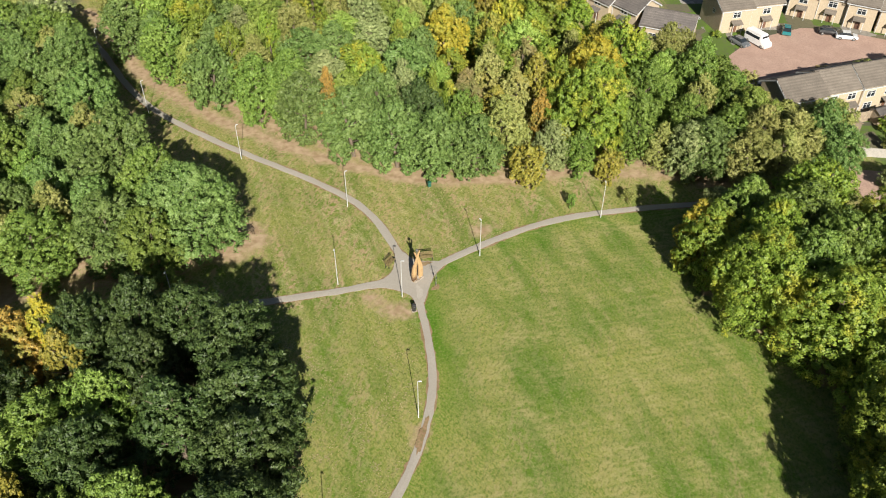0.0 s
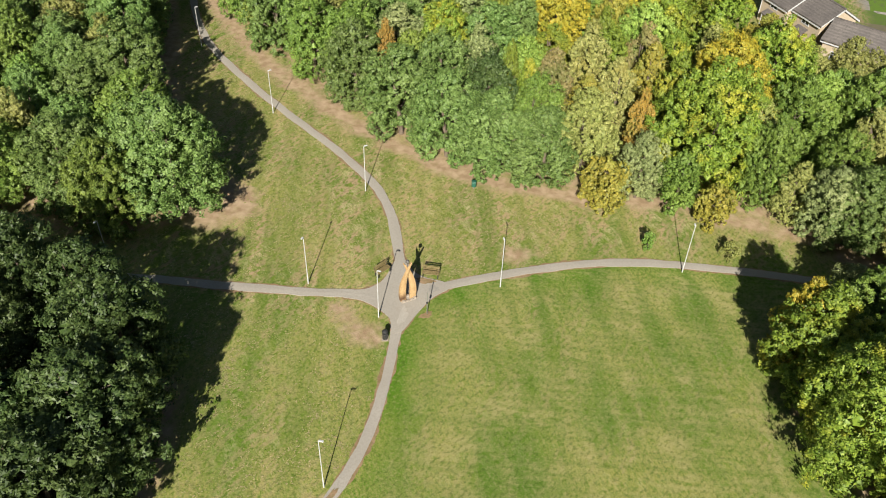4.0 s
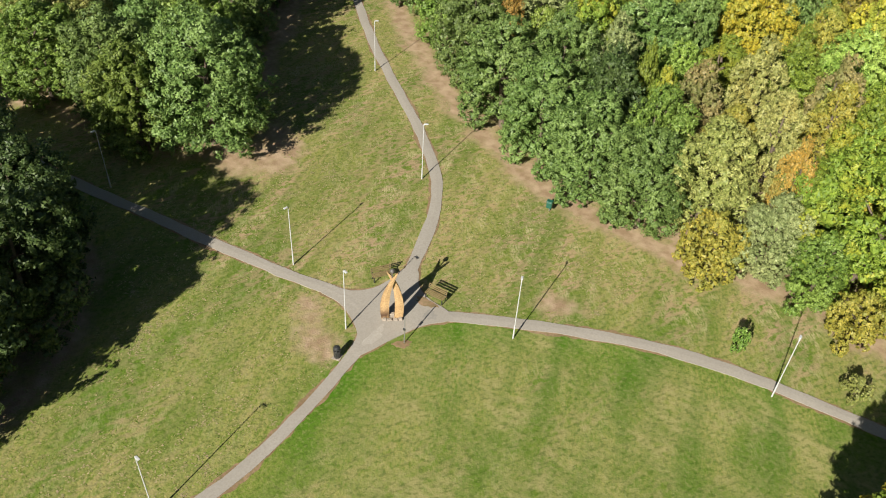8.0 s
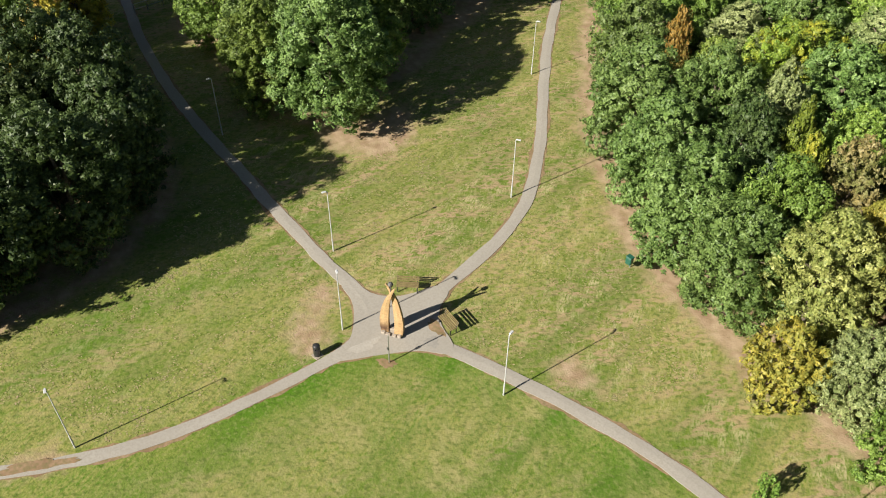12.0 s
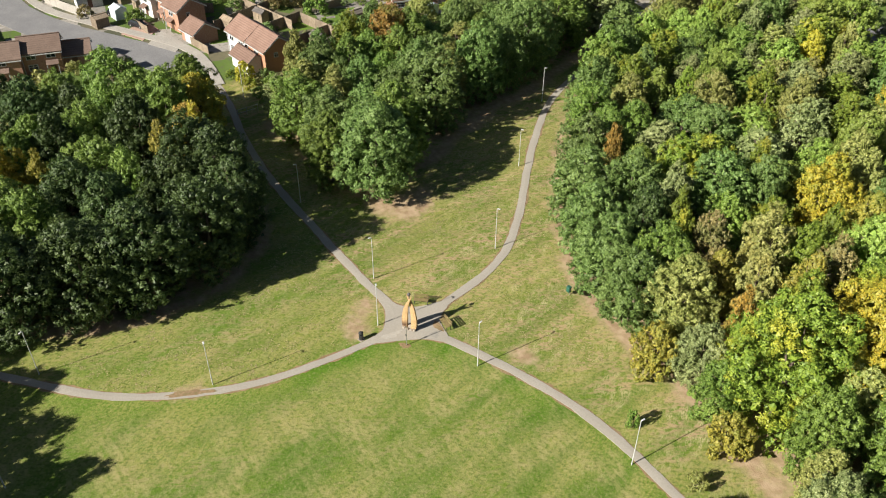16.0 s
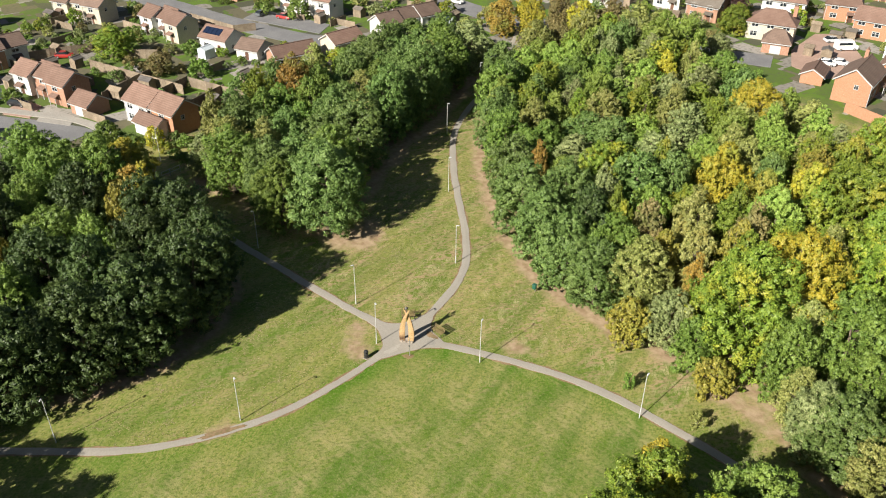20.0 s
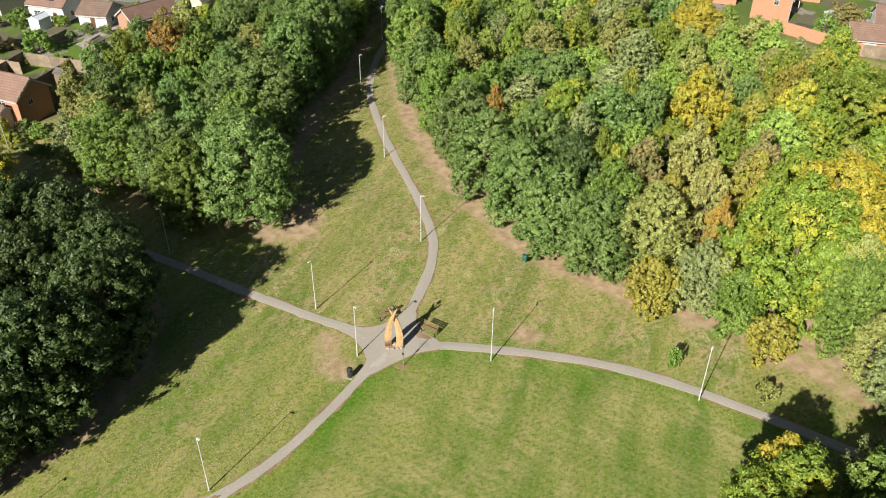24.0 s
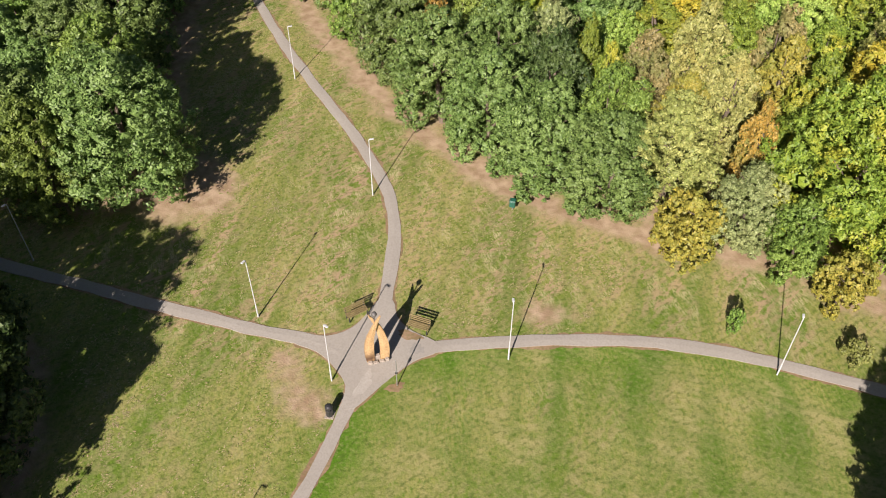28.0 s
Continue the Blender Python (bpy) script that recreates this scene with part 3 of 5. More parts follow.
def tree(x, y, r, h, leaf, shape="full", word=""):
    R, H, meshes = PROTO[shape]
    trunk, crown = meshes[TREES.randrange(len(meshes))]
    t = new("bush" if shape in ("bush", "shrub") else "tree")
    t.matrix_basis = Matrix.LocRotScale((x, y, 0), Euler((0, 0, TREES.uniform(0, 6.28))), (1.08 * r / R * TREES.uniform(0.9, 1.12), 1.08 * r / R * TREES.uniform(0.9, 1.12), h / H))
    part_mesh("trunk", trunk, t)
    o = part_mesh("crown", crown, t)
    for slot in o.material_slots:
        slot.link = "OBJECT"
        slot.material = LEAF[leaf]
    return tagged(t, word or (WORDS[leaf].replace("tree", "bush") if shape in ("bush", "shrub") else WORDS[leaf]), "bush" if shape in ("bush", "shrub") else "tree")


PLACED = []


def key(x, y, r, h, leaf, shape="round"):
    PLACED.append((x, y, r))
    if shape == "round":
        shape = "broad" if r > 4.1 else "full"
    if shape == "bush" and r > 1.5:
        shape = "shrub"
    tree(x, y, r, h, leaf, shape)


def fill(poly, gap, r, h, choices, seed, group):
    """Fill a stretch of wood, keeping clear of the trees that stand."""
    rng = random.Random(seed)
    xs, ys = [p[0] for p in poly], [p[1] for p in poly]
    for _ in range(2500):
        x, y = rng.uniform(min(xs), max(xs)), rng.uniform(min(ys), max(ys))
        if not inside(np.array([[x, y]]), poly)[0]:
            continue
        rr = rng.uniform(*r)
        if any(math.hypot(x - a, y - b) < gap * (rr + c) for a, b, c in PLACED):
            continue
        PLACED.append((x, y, rr))
        leaf, shape = rng.choice(choices)
        tagged(tree(x, y, rr, rng.uniform(*h), leaf, "full" if shape == "round" else shape), group=group)


# north-west wood
key(-22.32, 7.16, 4.69, 11.2, "dark")
key(-25.89, 2.83, 3.26, 9.16, "green")
key(-27.28, 11.15, 3.92, 10.83, "green")
key(-30.25, 4.14, 3.9, 9.74, "dark")
key(-37.11, 1.89, 3.52, 9.31, "green")
key(-33.67, 18.57, 4, 11.06, "dark")
key(-39.75, 27.45, 4.1, 11.34, "dark")
key(-44.99, 37.1, 4.2, 11.62, "dark")
key(-51.15, 46.11, 3.86, 10.22, "green")
key(-51.0, 18.2, 2.7, 11.4, "orange")
key(-51.8, 12.6, 2.7, 10.4, "lime")
key(-43.4, 0.4, 2.2, 6.6, "silver", "tall")
key(-55.78, 54.83, 3.71, 9.28, "silver")
fill(WOOD_NW, 0.68, (2.4, 3.6), (7.5, 10), [("dark", "round"), ("dark", "round"), ("green", "round"), ("green", "tall"), ("dark", "round"), ("olive", "tall")], 2, "trees of the north-west wood")
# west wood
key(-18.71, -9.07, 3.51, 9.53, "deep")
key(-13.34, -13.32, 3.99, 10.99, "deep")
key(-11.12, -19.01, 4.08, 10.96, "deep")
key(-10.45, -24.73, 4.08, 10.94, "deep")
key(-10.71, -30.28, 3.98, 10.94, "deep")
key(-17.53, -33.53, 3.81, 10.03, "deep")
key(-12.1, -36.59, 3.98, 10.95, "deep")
key(-28.6, -31.8, 3.4, 10.2, "yellow")
key(-27.6, -27.4, 1.6, 9.6, "ochre", "tall")
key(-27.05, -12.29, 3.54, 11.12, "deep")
key(-33.34, -12.03, 3.06, 9.17, "orange")
key(-29.0, -9.2, 1.7, 7.6, "orange", "tall")
key(-41.48, -9.72, 3.09, 9.28, "yellow")
key(-47.58, -10.14, 3.13, 9.39, "green")
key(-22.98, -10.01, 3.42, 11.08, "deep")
key(-30.4, -11.09, 2.03, 10.76, "yellow", "tall")
key(-27.6, -15.06, 2.02, 11.13, "ochre", "tall")
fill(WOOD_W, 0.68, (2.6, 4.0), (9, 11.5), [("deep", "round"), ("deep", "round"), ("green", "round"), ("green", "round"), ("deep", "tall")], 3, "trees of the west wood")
# north-east wood, front row and the trees that stand out
key(-43.0, 51.7, 3.4, 9.6, "dark")
key(-35.0, 44.3, 3.5, 9.9, "green")
key(-27.5, 38.3, 3.4, 9.7, "dark")
key(-20.3, 33.5, 3.6, 10.0, "green")
key(-13.6, 29.2, 3.5, 9.8, "dark")
key(-7.2, 25.6, 3.7, 9.7, "dark")
key(-1.6, 23.2, 3.3, 9.2, "dark")
key(3.4, 22.2, 3.3, 8.8, "dark")
key(8.2, 21.6, 3.1, 8.2, "dark")
key(-4.2, 29.2, 3.4, 10.2, "dark")
key(1.4, 27.2, 2.6, 9.8, "deep")
key(6.4, 25.8, 2.6, 9.2, "green")
key(14.4, 20.4, 2.2, 5.0, "ochre", "bush")
key(11.6, 24.4, 2.8, 9.2, "olive")
key(17.2, 22.6, 2.4, 7.0, "silver")
key(20.8, 21.8, 2.2, 6.6, "green", "tall")
key(24.2, 20.8, 1.8, 4.2, "ochre", "bush")
key(22.4, 26.6, 4.9, 12.6, "lime")
key(23.6, 32.8, 4.4, 12.4, "yellow")
key(28.2, 25.4, 2.6, 9.0, "green")
key(30.8, 23.4, 2.0, 6.6, "olive", "tall")
key(33.6, 21.6, 2.6, 7.6, "silver")
key(34.4, 26.6, 3.0, 8.6, "green")
key(30.4, 31.6, 3.6, 10.2, "green")
key(16.2, 27.0, 1.7, 9.0, "orange", "tall")
key(9.8, 34.2, 3.2, 11.4, "birch", "tall")
key(13.2, 31.0, 2.4, 10.0, "birch", "tall")
key(15.0, 37.4, 2.6, 10.6, "brown", "tall")
key(7.0, 30.4, 2.4, 9.8, "brown", "tall")
key(2.8, 29.8, 1.5, 10.2, "lime", "tall")
key(4.9, 28.6, 1.5, 9.6, "lime", "tall")
key(-10.6, 30.4, 1.3, 10.4, "orange", "tall")
key(-5.9, 35.6, 2.7, 9.8, "lime")
key(-2.1, 43.2, 1.7, 10.2, "lime", "tall")
key(-17.3, 48.6, 3.4, 10.0, "olive")
key(4.4, 46.6, 2.9, 10.6, "yellow")
key(10.8, 45.4, 2.7, 10.4, "ochre")
key(13.6, 50.6, 3.0, 10.6, "yellow")
key(18.4, 53.0, 4.8, 12.0, "lime")
key(28.0, 39.6, 3.9, 12.0, "lime")
key(-7.2, 69.6, 4.2, 10.0, "yellow")
key(-25.0, 70.4, 2.2, 9.4, "yellow", "tall")
key(-15.4, 59.4, 3.5, 10.6, "silver", "tall")
key(-48.6, 69.6, 2.8, 8.4, "brown")
key(-47.0, 80.4, 3.2, 8.6, "lime")
fill([(-51.97, 67.14), (-37.41, 46.1), (-21.3, 32.68), (-7.54, 25.13), (6.72, 22.11), (7.44, 70.37), (-17.72, 79.5), (-44.08, 81.86)], 0.66, (2.3, 3.6), (8, 10.8), [("dark", "round"), ("green", "round"), ("fresh", "round"), ("fresh", "tall"), ("olive", "tall"), ("lime", "tall"), ("fresh", "round"), ("silver", "tall"), ("olive", "round")], 4, "trees of the north-east wood")
fill([(6.72, 22.11), (10.76, 22.35), (19.79, 23.79), (27.78, 23.42), (35.88, 24.63), (34.01, 35.04), (26.03, 47.53), (18.37, 62.93), (7.44, 70.37)], 0.64, (2.4, 3.6), (8.5, 11.5), [("lime", "round"), ("lime", "tall"), ("lime", "round"), ("ochre", "tall"), ("olive", "round"), ("lime", "tall"), ("fresh", "round"), ("olive", "tall")], 8, "trees of the north-east wood")
# eastern belt between the path and the court
key(35.64, 21.53, 3.02, 8.06, "dark")
key(39.48, 25.24, 2.63, 7.6, "green")
key(42.67, 27.97, 3.26, 8.66, "fresh")
key(46.75, 23.37, 3.46, 8.14, "olive")
key(37.12, 35.69, 3.48, 10.24, "green")
fill(WOOD_EAST, 0.64, (2.2, 3.4), (6.5, 9), [("olive", "round"), ("green", "round"), ("dark", "round"), ("olive", "tall")], 7, "trees of the eastern belt")
# south-east clump
key(31.8, 3.6, 3.5, 9.2, "lime")
key(30.6, 5.0, 2.2, 9.3, "yellow", "tall")
key(34.6, 11.4, 2.2, 5.6, "silver")
key(34.61, -3.17, 4.54, 11.85, "lime")
key(39.88, -8.67, 4.72, 11.79, "lime")
key(42.9, -15.47, 4.47, 10.7, "lime")
key(36.6, 8.48, 2.99, 8.97, "green")
for x, y in ((40.94, -22.22), (39.1, -27.99), (38.35, -34.19), (45.62, -27.88), (44.13, -36.47)):
    key(x, y, 4.4, 10.5, "lime")
for x, y in ((-6.55, -46.39), (-0.67, -44.45), (5.18, -44.55), (10.58, -42.41), (15.45, -45.1)):
    key(x, y, 3.8, 10.5, "green")
for x, y, r, h, leaf in ((-59.2, 80.06, 3.15, 9.1, "brown"), (-52.08, 78.74, 3.35, 9.57, "yellow"), (-51.19, 85.84, 3.14, 9.05, "brown"), (-43.57, 84.42, 3.33, 10.12, "olive"), (-42.58, 90.9, 2.88, 8.4, "fresh"), (-33.81, 86.83, 3.3, 10.02, "fresh")):
    key(x, y, r, h, leaf)
fill(WOOD_SE, 0.62, (3, 4.2), (9, 11), [("lime", "round"), ("lime", "round"), ("green", "round")], 6, "trees of the south-east clump")


# ---- lamps ----
def street_lamp(x, y, turn, first=[]):
    if first:
        return copy_thing(first[0], pose(x, y, 0, 0, 0, turn))
    root = tagged(new("street_lamp"), "white painted steel park lamp post with small lantern", "lamp post", "lamp posts along the paths")
    bm = bmesh.new()
    tube(bm, [(0, 0, -0.1), (0, 0, 1.0), (0, 0, 1.03), (0, 0, 4.9)], [0.05, 0.05, 0.034, 0.028], 10)
    part("post", bm, PAINT_WHITE, root)
    bm = bmesh.new()
    tube(bm, [(0, 0, 4.88), (0.02, 0, 4.97), (0.08, 0, 5.0), (0.16, 0, 5.01)], [0.04, 0.035, 0.03, 0.03], 8)
    part("arm", bm, PAINT_WHITE, root)
    bm = bmesh.new()
    box(bm, 0.2, 0, 4.965, 0.3, 0.14, 0.07, 0, 0.022)
    part("lantern", bm, PAINT_WHITE, root, "white lantern housing")
    root.matrix_basis = pose(x, y, 0, 0, 0, turn)
    first.append(root)
    return root


street_lamp(-0.0, 0, -10)
street_lamp(-6.83, 1.76, -90)
street_lamp(-23.0, -1.77, -90)
street_lamp(-7.07, 15.16, 40)
street_lamp(-21.4, 24.8, 40)
street_lamp(-36.07, 35.45, 40)
street_lamp(-47.2, 50.58, 40)
street_lamp(8.21, 6.52, 120)
street_lamp(22.4, 13.33, 100)
street_lamp(2.11, -15.44, 0)
street_lamp(-4.53, -29.21, -40)


# ---- carved timber landmark on the junction ----
def sculpture():
    root = tagged(new("timber_sculpture"), "tall carved oak sculpture of two crossing blades on stone", "sculpture")
    rng = random.Random(3)
    for side in (-1, 1):
        bm = bmesh.new()
        rows = [(0.12, 0.43, 0.4), (0.6, 0.48, 0.42), (1.2, 0.48, 0.42), (1.8, 0.42, 0.385), (2.3, 0.33, 0.33), (2.75, 0.21, 0.275), (3.1, 0.09, 0.22), (3.4, -0.04, 0.165), (3.7, -0.19, 0.115), (3.95, -0.33, 0.04)]
        rings = []
        for z, off, w in rows:
            x = side * off
            y = side * 0.11 * min(1, max(0, (z - 2.0) / 0.8))
            t = 0.16 - 0.025 * z
            rings.append([bm.verts.new(q) for q in ((x - w * 0.68, y - t * 0.8, z), (x, y - t, z), (x + w * 0.68, y - t * 0.8, z), (x + w * 0.68, y + t * 0.8, z), (x, y + t, z), (x - w * 0.68, y + t * 0.8, z))])
        for a, b in zip(rings, rings[1:]):
            for k in range(6):
                bm.faces.new((a[k], a[(k + 1) % 6], b[(k + 1) % 6], b[k]))
        bm.faces.new(rings[0][::-1])
        bm.faces.new(rings[-1])
        bmesh.ops.recalc_face_normals(bm, faces=bm.faces)
        part("blade", bm, SCORCHED if side < 0 else WOOD, root, "curved golden oak blade, scorched near its foot" if side < 0 else "curved golden oak blade")
    bm = bmesh.new()
    bmesh.ops.create_icosphere(bm, subdivisions=3, radius=0.165, matrix=Matrix.Translation((0, 0, 4.06)))
    for v in bm.verts:
        v.co += v.normal * 0.015 * noise.noise(v.co * 8)
    part("finial", bm, BALL, root, "dark grey ball held between the tips")
    bm = bmesh.new()
    tube(bm, [(0, 0, 3.5), (0, 0, 3.85)], [0.05, 0.04], 6)
    part("spindle", bm, BALL, root)
    bm = bmesh.new()
    box(bm, 0, 0, 0.02, 1.35, 0.62, 0.1, 0, 0.04)
    part("plinth", bm, STONE, root, "low worn stone base")
    for k, (x, y, w, h) in enumerate(((-0.5, -0.25, 0.3, 0.14), (-0.15, -0.3, 0.34, 0.12), (0.25, -0.28, 0.3, 0.1), (0.55, -0.22, 0.26, 0.13), (0, 0.05, 0.36, 0.3))):
        bm = bmesh.new()
        box(bm, 0, 0, 0, w, 0.26, h, 0, 0.05)
        for v in bm.verts:
            v.co += v.normal * 0.03 * noise.noise(v.co * 3 + Vector((k, 0, 0)))
        o = part("base_stone", bm, STONE, root)
        o.matrix_basis = pose(x, y, 0.11, 0, 0, rng.uniform(-15, 15))
    root.matrix_basis = pose(1.5, 2.6, 0.05, 0, 0, 46) @ Matrix.Diagonal((0.96, 1.0, 1.0, 1))


sculpture()


def bench(x, y, turn, first=[]):
    if first:
        return copy_thing(first[0], pose(x, y, 0.05, 0, 0, turn))
    root = tagged(new("bench"), "slatted timber park bench with a black metal frame", "bench", "benches at the junction")
    for sx in (-0.62, 0.62):
        bm = bmesh.new()
        box(bm, sx, -0.2, 0, 0.06, 0.06, 0.44)
        part("leg", bm, BLACK, root)
        bm = bmesh.new()
        tube(bm, [(sx, 0.22, 0), (sx, 0.22, 0.45), (sx, 0.34, 0.88)], [0.035, 0.035, 0.03], 6)
        part("leg", bm, BLACK, root)
        bm = bmesh.new()
        box(bm, sx, 0.02, 0.4, 0.05, 0.5, 0.05)
        part("seat_bearer", bm, BLACK, root)
    for k in range(4):
        bm = bmesh.new()
        box(bm, 0, -0.2 + 0.13 * k, 0.45, 1.42, 0.1, 0.04, 0, 0.008)
        part("seat_slat", bm, BENCH_WOOD, root)
    for k in range(3):
        bm = bmesh.new()
        box(bm, 0, 0.25 + 0.035 * k, 0.56 + 0.12 * k, 1.42, 0.035, 0.09, 0, 0.008)
        part("back_slat", bm, BENCH_WOOD, root)
    root.matrix_basis = pose(x, y, 0.05, 0, 0, turn)
    first.append(root)
    return root


bench(2.42, 5.77, 8)
bench(-1.47, 4.82, 62)


def litter_bin():
    root = tagged(new("litter_bin"), "black plastic litter bin with hood on a concrete slab", "bin")
    bm = bmesh.new()
    box(bm, 0, 0, 0, 0.72, 0.72, 0.06, 0, 0.01)
    part("slab", bm, STONE, root)
    bm = bmesh.new()
    tube(bm, [(0, 0, 0.06), (0, 0, 0.1), (0, 0, 0.85), (0, 0, 0.9)], [0.25, 0.28, 0.3, 0.27], 18)
    part("body", bm, BLACK, root)
    bm = bmesh.new()
    tube(bm, [(0, 0, 1.08), (0, 0, 1.12), (0, 0, 1.24), (0, 0, 1.33), (0, 0, 1.36)], [0.3, 0.31, 0.28, 0.16, 0.04], 18)
    part("hood", bm, BLACK, root)
    for k in range(4):
        bm = bmesh.new()
        a = k * math.tau / 4 + 0.4
        box(bm, math.cos(a) * 0.27, math.sin(a) * 0.27, 0.85, 0.06, 0.1, 0.26, a)
        part("hood_post", bm, BLACK, root)
    root.matrix_basis = pose(1.29, -2.0, 0, 0, 0, 20) @ Matrix.Diagonal((0.74, 0.74, 0.7, 1))
    dog = tagged(new("dog_waste_bin"), "small green dog waste bin on a post by the wood", "bin")
    bm = bmesh.new()
    box(bm, 0, 0, 0.45, 0.42, 0.36, 0.55, 0, 0.05)
    part("body", bm, GREEN_PLASTIC, dog)
    bm = bmesh.new()
    box(bm, 0, 0, 1.0, 0.46, 0.4, 0.09, 0, 0.03)
    part("lid", bm, GREEN_PLASTIC, dog)
    bm = bmesh.new()
    tube(bm, [(0, 0.2, -0.05), (0, 0.2, 0.6)], [0.04, 0.04], 8)
    part("post", bm, STEEL, dog)
    dog.matrix_basis = pose(2.5, 18.6, 0, 0, 0, 15)


litter_bin()


def sign_post():
    root = tagged(new("sign_post"), "short slim grey waymark post with a small plate", "post")
    bm = bmesh.new()
    tube(bm, [(0, 0, -0.1), (0, 0, 2.3), (0, 0, 2.33)], [0.034, 0.034, 0.018], 8)
    part("post", bm, STEEL, root)
    bm = bmesh.new()
    box(bm, 0, -0.05, 1.15, 0.16, 0.03, 0.22, 0, 0.01)
    part("plate", bm, BLACK, root)
    root.matrix_basis = pose(3.48, 1.6, 0, 0, 0, 20)


sign_post()


def goal():
    root = tagged(new("goal_frame"), "white painted steel football goal frame on the grass", "goal")
    for name, pts in (("goal_post", [(-1.7, 0, -0.05), (-1.7, 0, 2.0)]), ("goal_post", [(1.7, 0, -0.05), (1.7, 0, 2.0)]), ("crossbar", [(-1.75, 0, 2.02), (1.75, 0, 2.02)])):
        bm = bmesh.new()
        tube(bm, pts, [0.06, 0.06], 8)
        part(name, bm, PAINT_WHITE, root)
    root.matrix_basis = pose(7.5, -33.2, 0, 0, 0, 98)


goal()


# ---- houses ----
def tiled_roof(name, a, b, c):
    m, n, l, p = nodes_of(name)
    nt = m.node_tree
    vec = n.new("ShaderNodeTexCoord").outputs["Object"]
    info = n.new("ShaderNodeObjectInfo")
    col = mix_colour(nt, a, b, noise_fac(nt, 0.7, 0.35, 0.65, 5, vec))
    col = mix_colour(nt, col, c, noise_fac(nt, 6.0, 0.5, 0.75, 6, vec))
    hsv = n.new("ShaderNodeHueSaturation")
    r = n.new("ShaderNodeMapRange")
    r.inputs[3].default_value, r.inputs[4].default_value = 0.8, 1.2
    l.new(info.outputs["Random"], r.inputs[0])
    l.new(r.outputs[0], hsv.inputs["Value"])
    l.new(col, hsv.inputs["Color"])
    w = n.new("ShaderNodeTexWave")
    w.wave_type, w.bands_direction = "BANDS", "Z"
    w.inputs["Scale"].default_value = 1.6
    w.inputs["Distortion"].default_value = 0.6
    l.new(vec, w.inputs["Vector"])
    l.new(mix_colour(nt, hsv.outputs[0], c, mul(nt, w.outputs["Fac"], 0.3)), p.inputs["Base Color"])
    l.new(bump(nt, w.outputs["Fac"], 0.6, 0.05), p.inputs["Normal"])
    p.inputs["Roughness"].default_value = 0.85
    return m


def brickwork(name, a, b, mortar):
    m, n, l, p = nodes_of(name)
    nt = m.node_tree
    vec = n.new("ShaderNodeTexCoord").outputs["Object"]
    col = mix_colour(nt, a, b, noise_fac(nt, 5.0, 0.35, 0.65, 8, vec))
    col = mix_colour(nt, col, mortar, noise_fac(nt, 14.0, 0.55, 0.8, 4, vec, (0.4, 0.4, 1.6, 0)))
    l.new(col, p.inputs["Base Color"])
    p.inputs["Roughness"].default_value = 0.9
    return m


ROOF = {
    "red": tiled_roof("red_brown_tiles", (0.175, 0.104, 0.077), (0.22, 0.138, 0.106), (0.115, 0.077, 0.059)),
    "brown": tiled_roof("brown_tiles", (0.15, 0.1, 0.077), (0.195, 0.134, 0.104), (0.097, 0.07, 0.055)),
    "grey": tiled_roof("grey_brown_tiles", (0.14, 0.12, 0.098), (0.18, 0.155, 0.128), (0.09, 0.08, 0.068)),
    "dark": tiled_roof("dark_tiles", (0.1, 0.09, 0.085), (0.14, 0.125, 0.115), (0.06, 0.055, 0.05)),
}
WALL = {
    "white": surface("white_render", (0.6, 0.595, 0.57), (0.67, 0.665, 0.635), (0.5, 0.49, 0.455), 0.85, 0.6, 5.0),
    "cream": surface("cream_render", (0.49, 0.44, 0.345), (0.55, 0.495, 0.395), (0.41, 0.37, 0.285), 0.85, 0.6, 5.0),
    "buff": brickwork("buff_brick", (0.36, 0.295, 0.205), (0.42, 0.345, 0.25), (0.4, 0.36, 0.3)),
    "brick": brickwork("red_brick", (0.3, 0.16, 0.105), (0.37, 0.21, 0.14), (0.42, 0.35, 0.28)),
    "orange": brickwork("orange_brick", (0.35, 0.172, 0.098), (0.41, 0.21, 0.125), (0.4, 0.31, 0.235)),
}
FRAME = PAINT_WHITE
GLASS, gn, gl, gp = nodes_of("window_glass")
gp.inputs["Base Color"].default_value = (0.02, 0.025, 0.03, 1)
gp.inputs["Roughness"].default_value = 0.08
DOOR_PAINT = surface("door_paint", (0.1, 0.05, 0.03), (0.14, 0.07, 0.045), (0.08, 0.04, 0.03), 0.5, 3, 12, vary=0.3)
SOLAR, sn_, sl_, sp_ = nodes_of("solar_glass")
sp_.inputs["Base Color"].default_value = (0.012, 0.02, 0.045, 1)
sp_.inputs["Roughness"].default_value = 0.15


def shared_box(name, sx, sy, sz, material, bevel=0.0):
    bm = bmesh.new()
    box(bm, 0, 0, 0, sx, sy, sz, 0, bevel)
    me = bpy.data.meshes.new(name)
    bm.to_mesh(me)
    bm.free()
    me.materials.append(material)
    return me


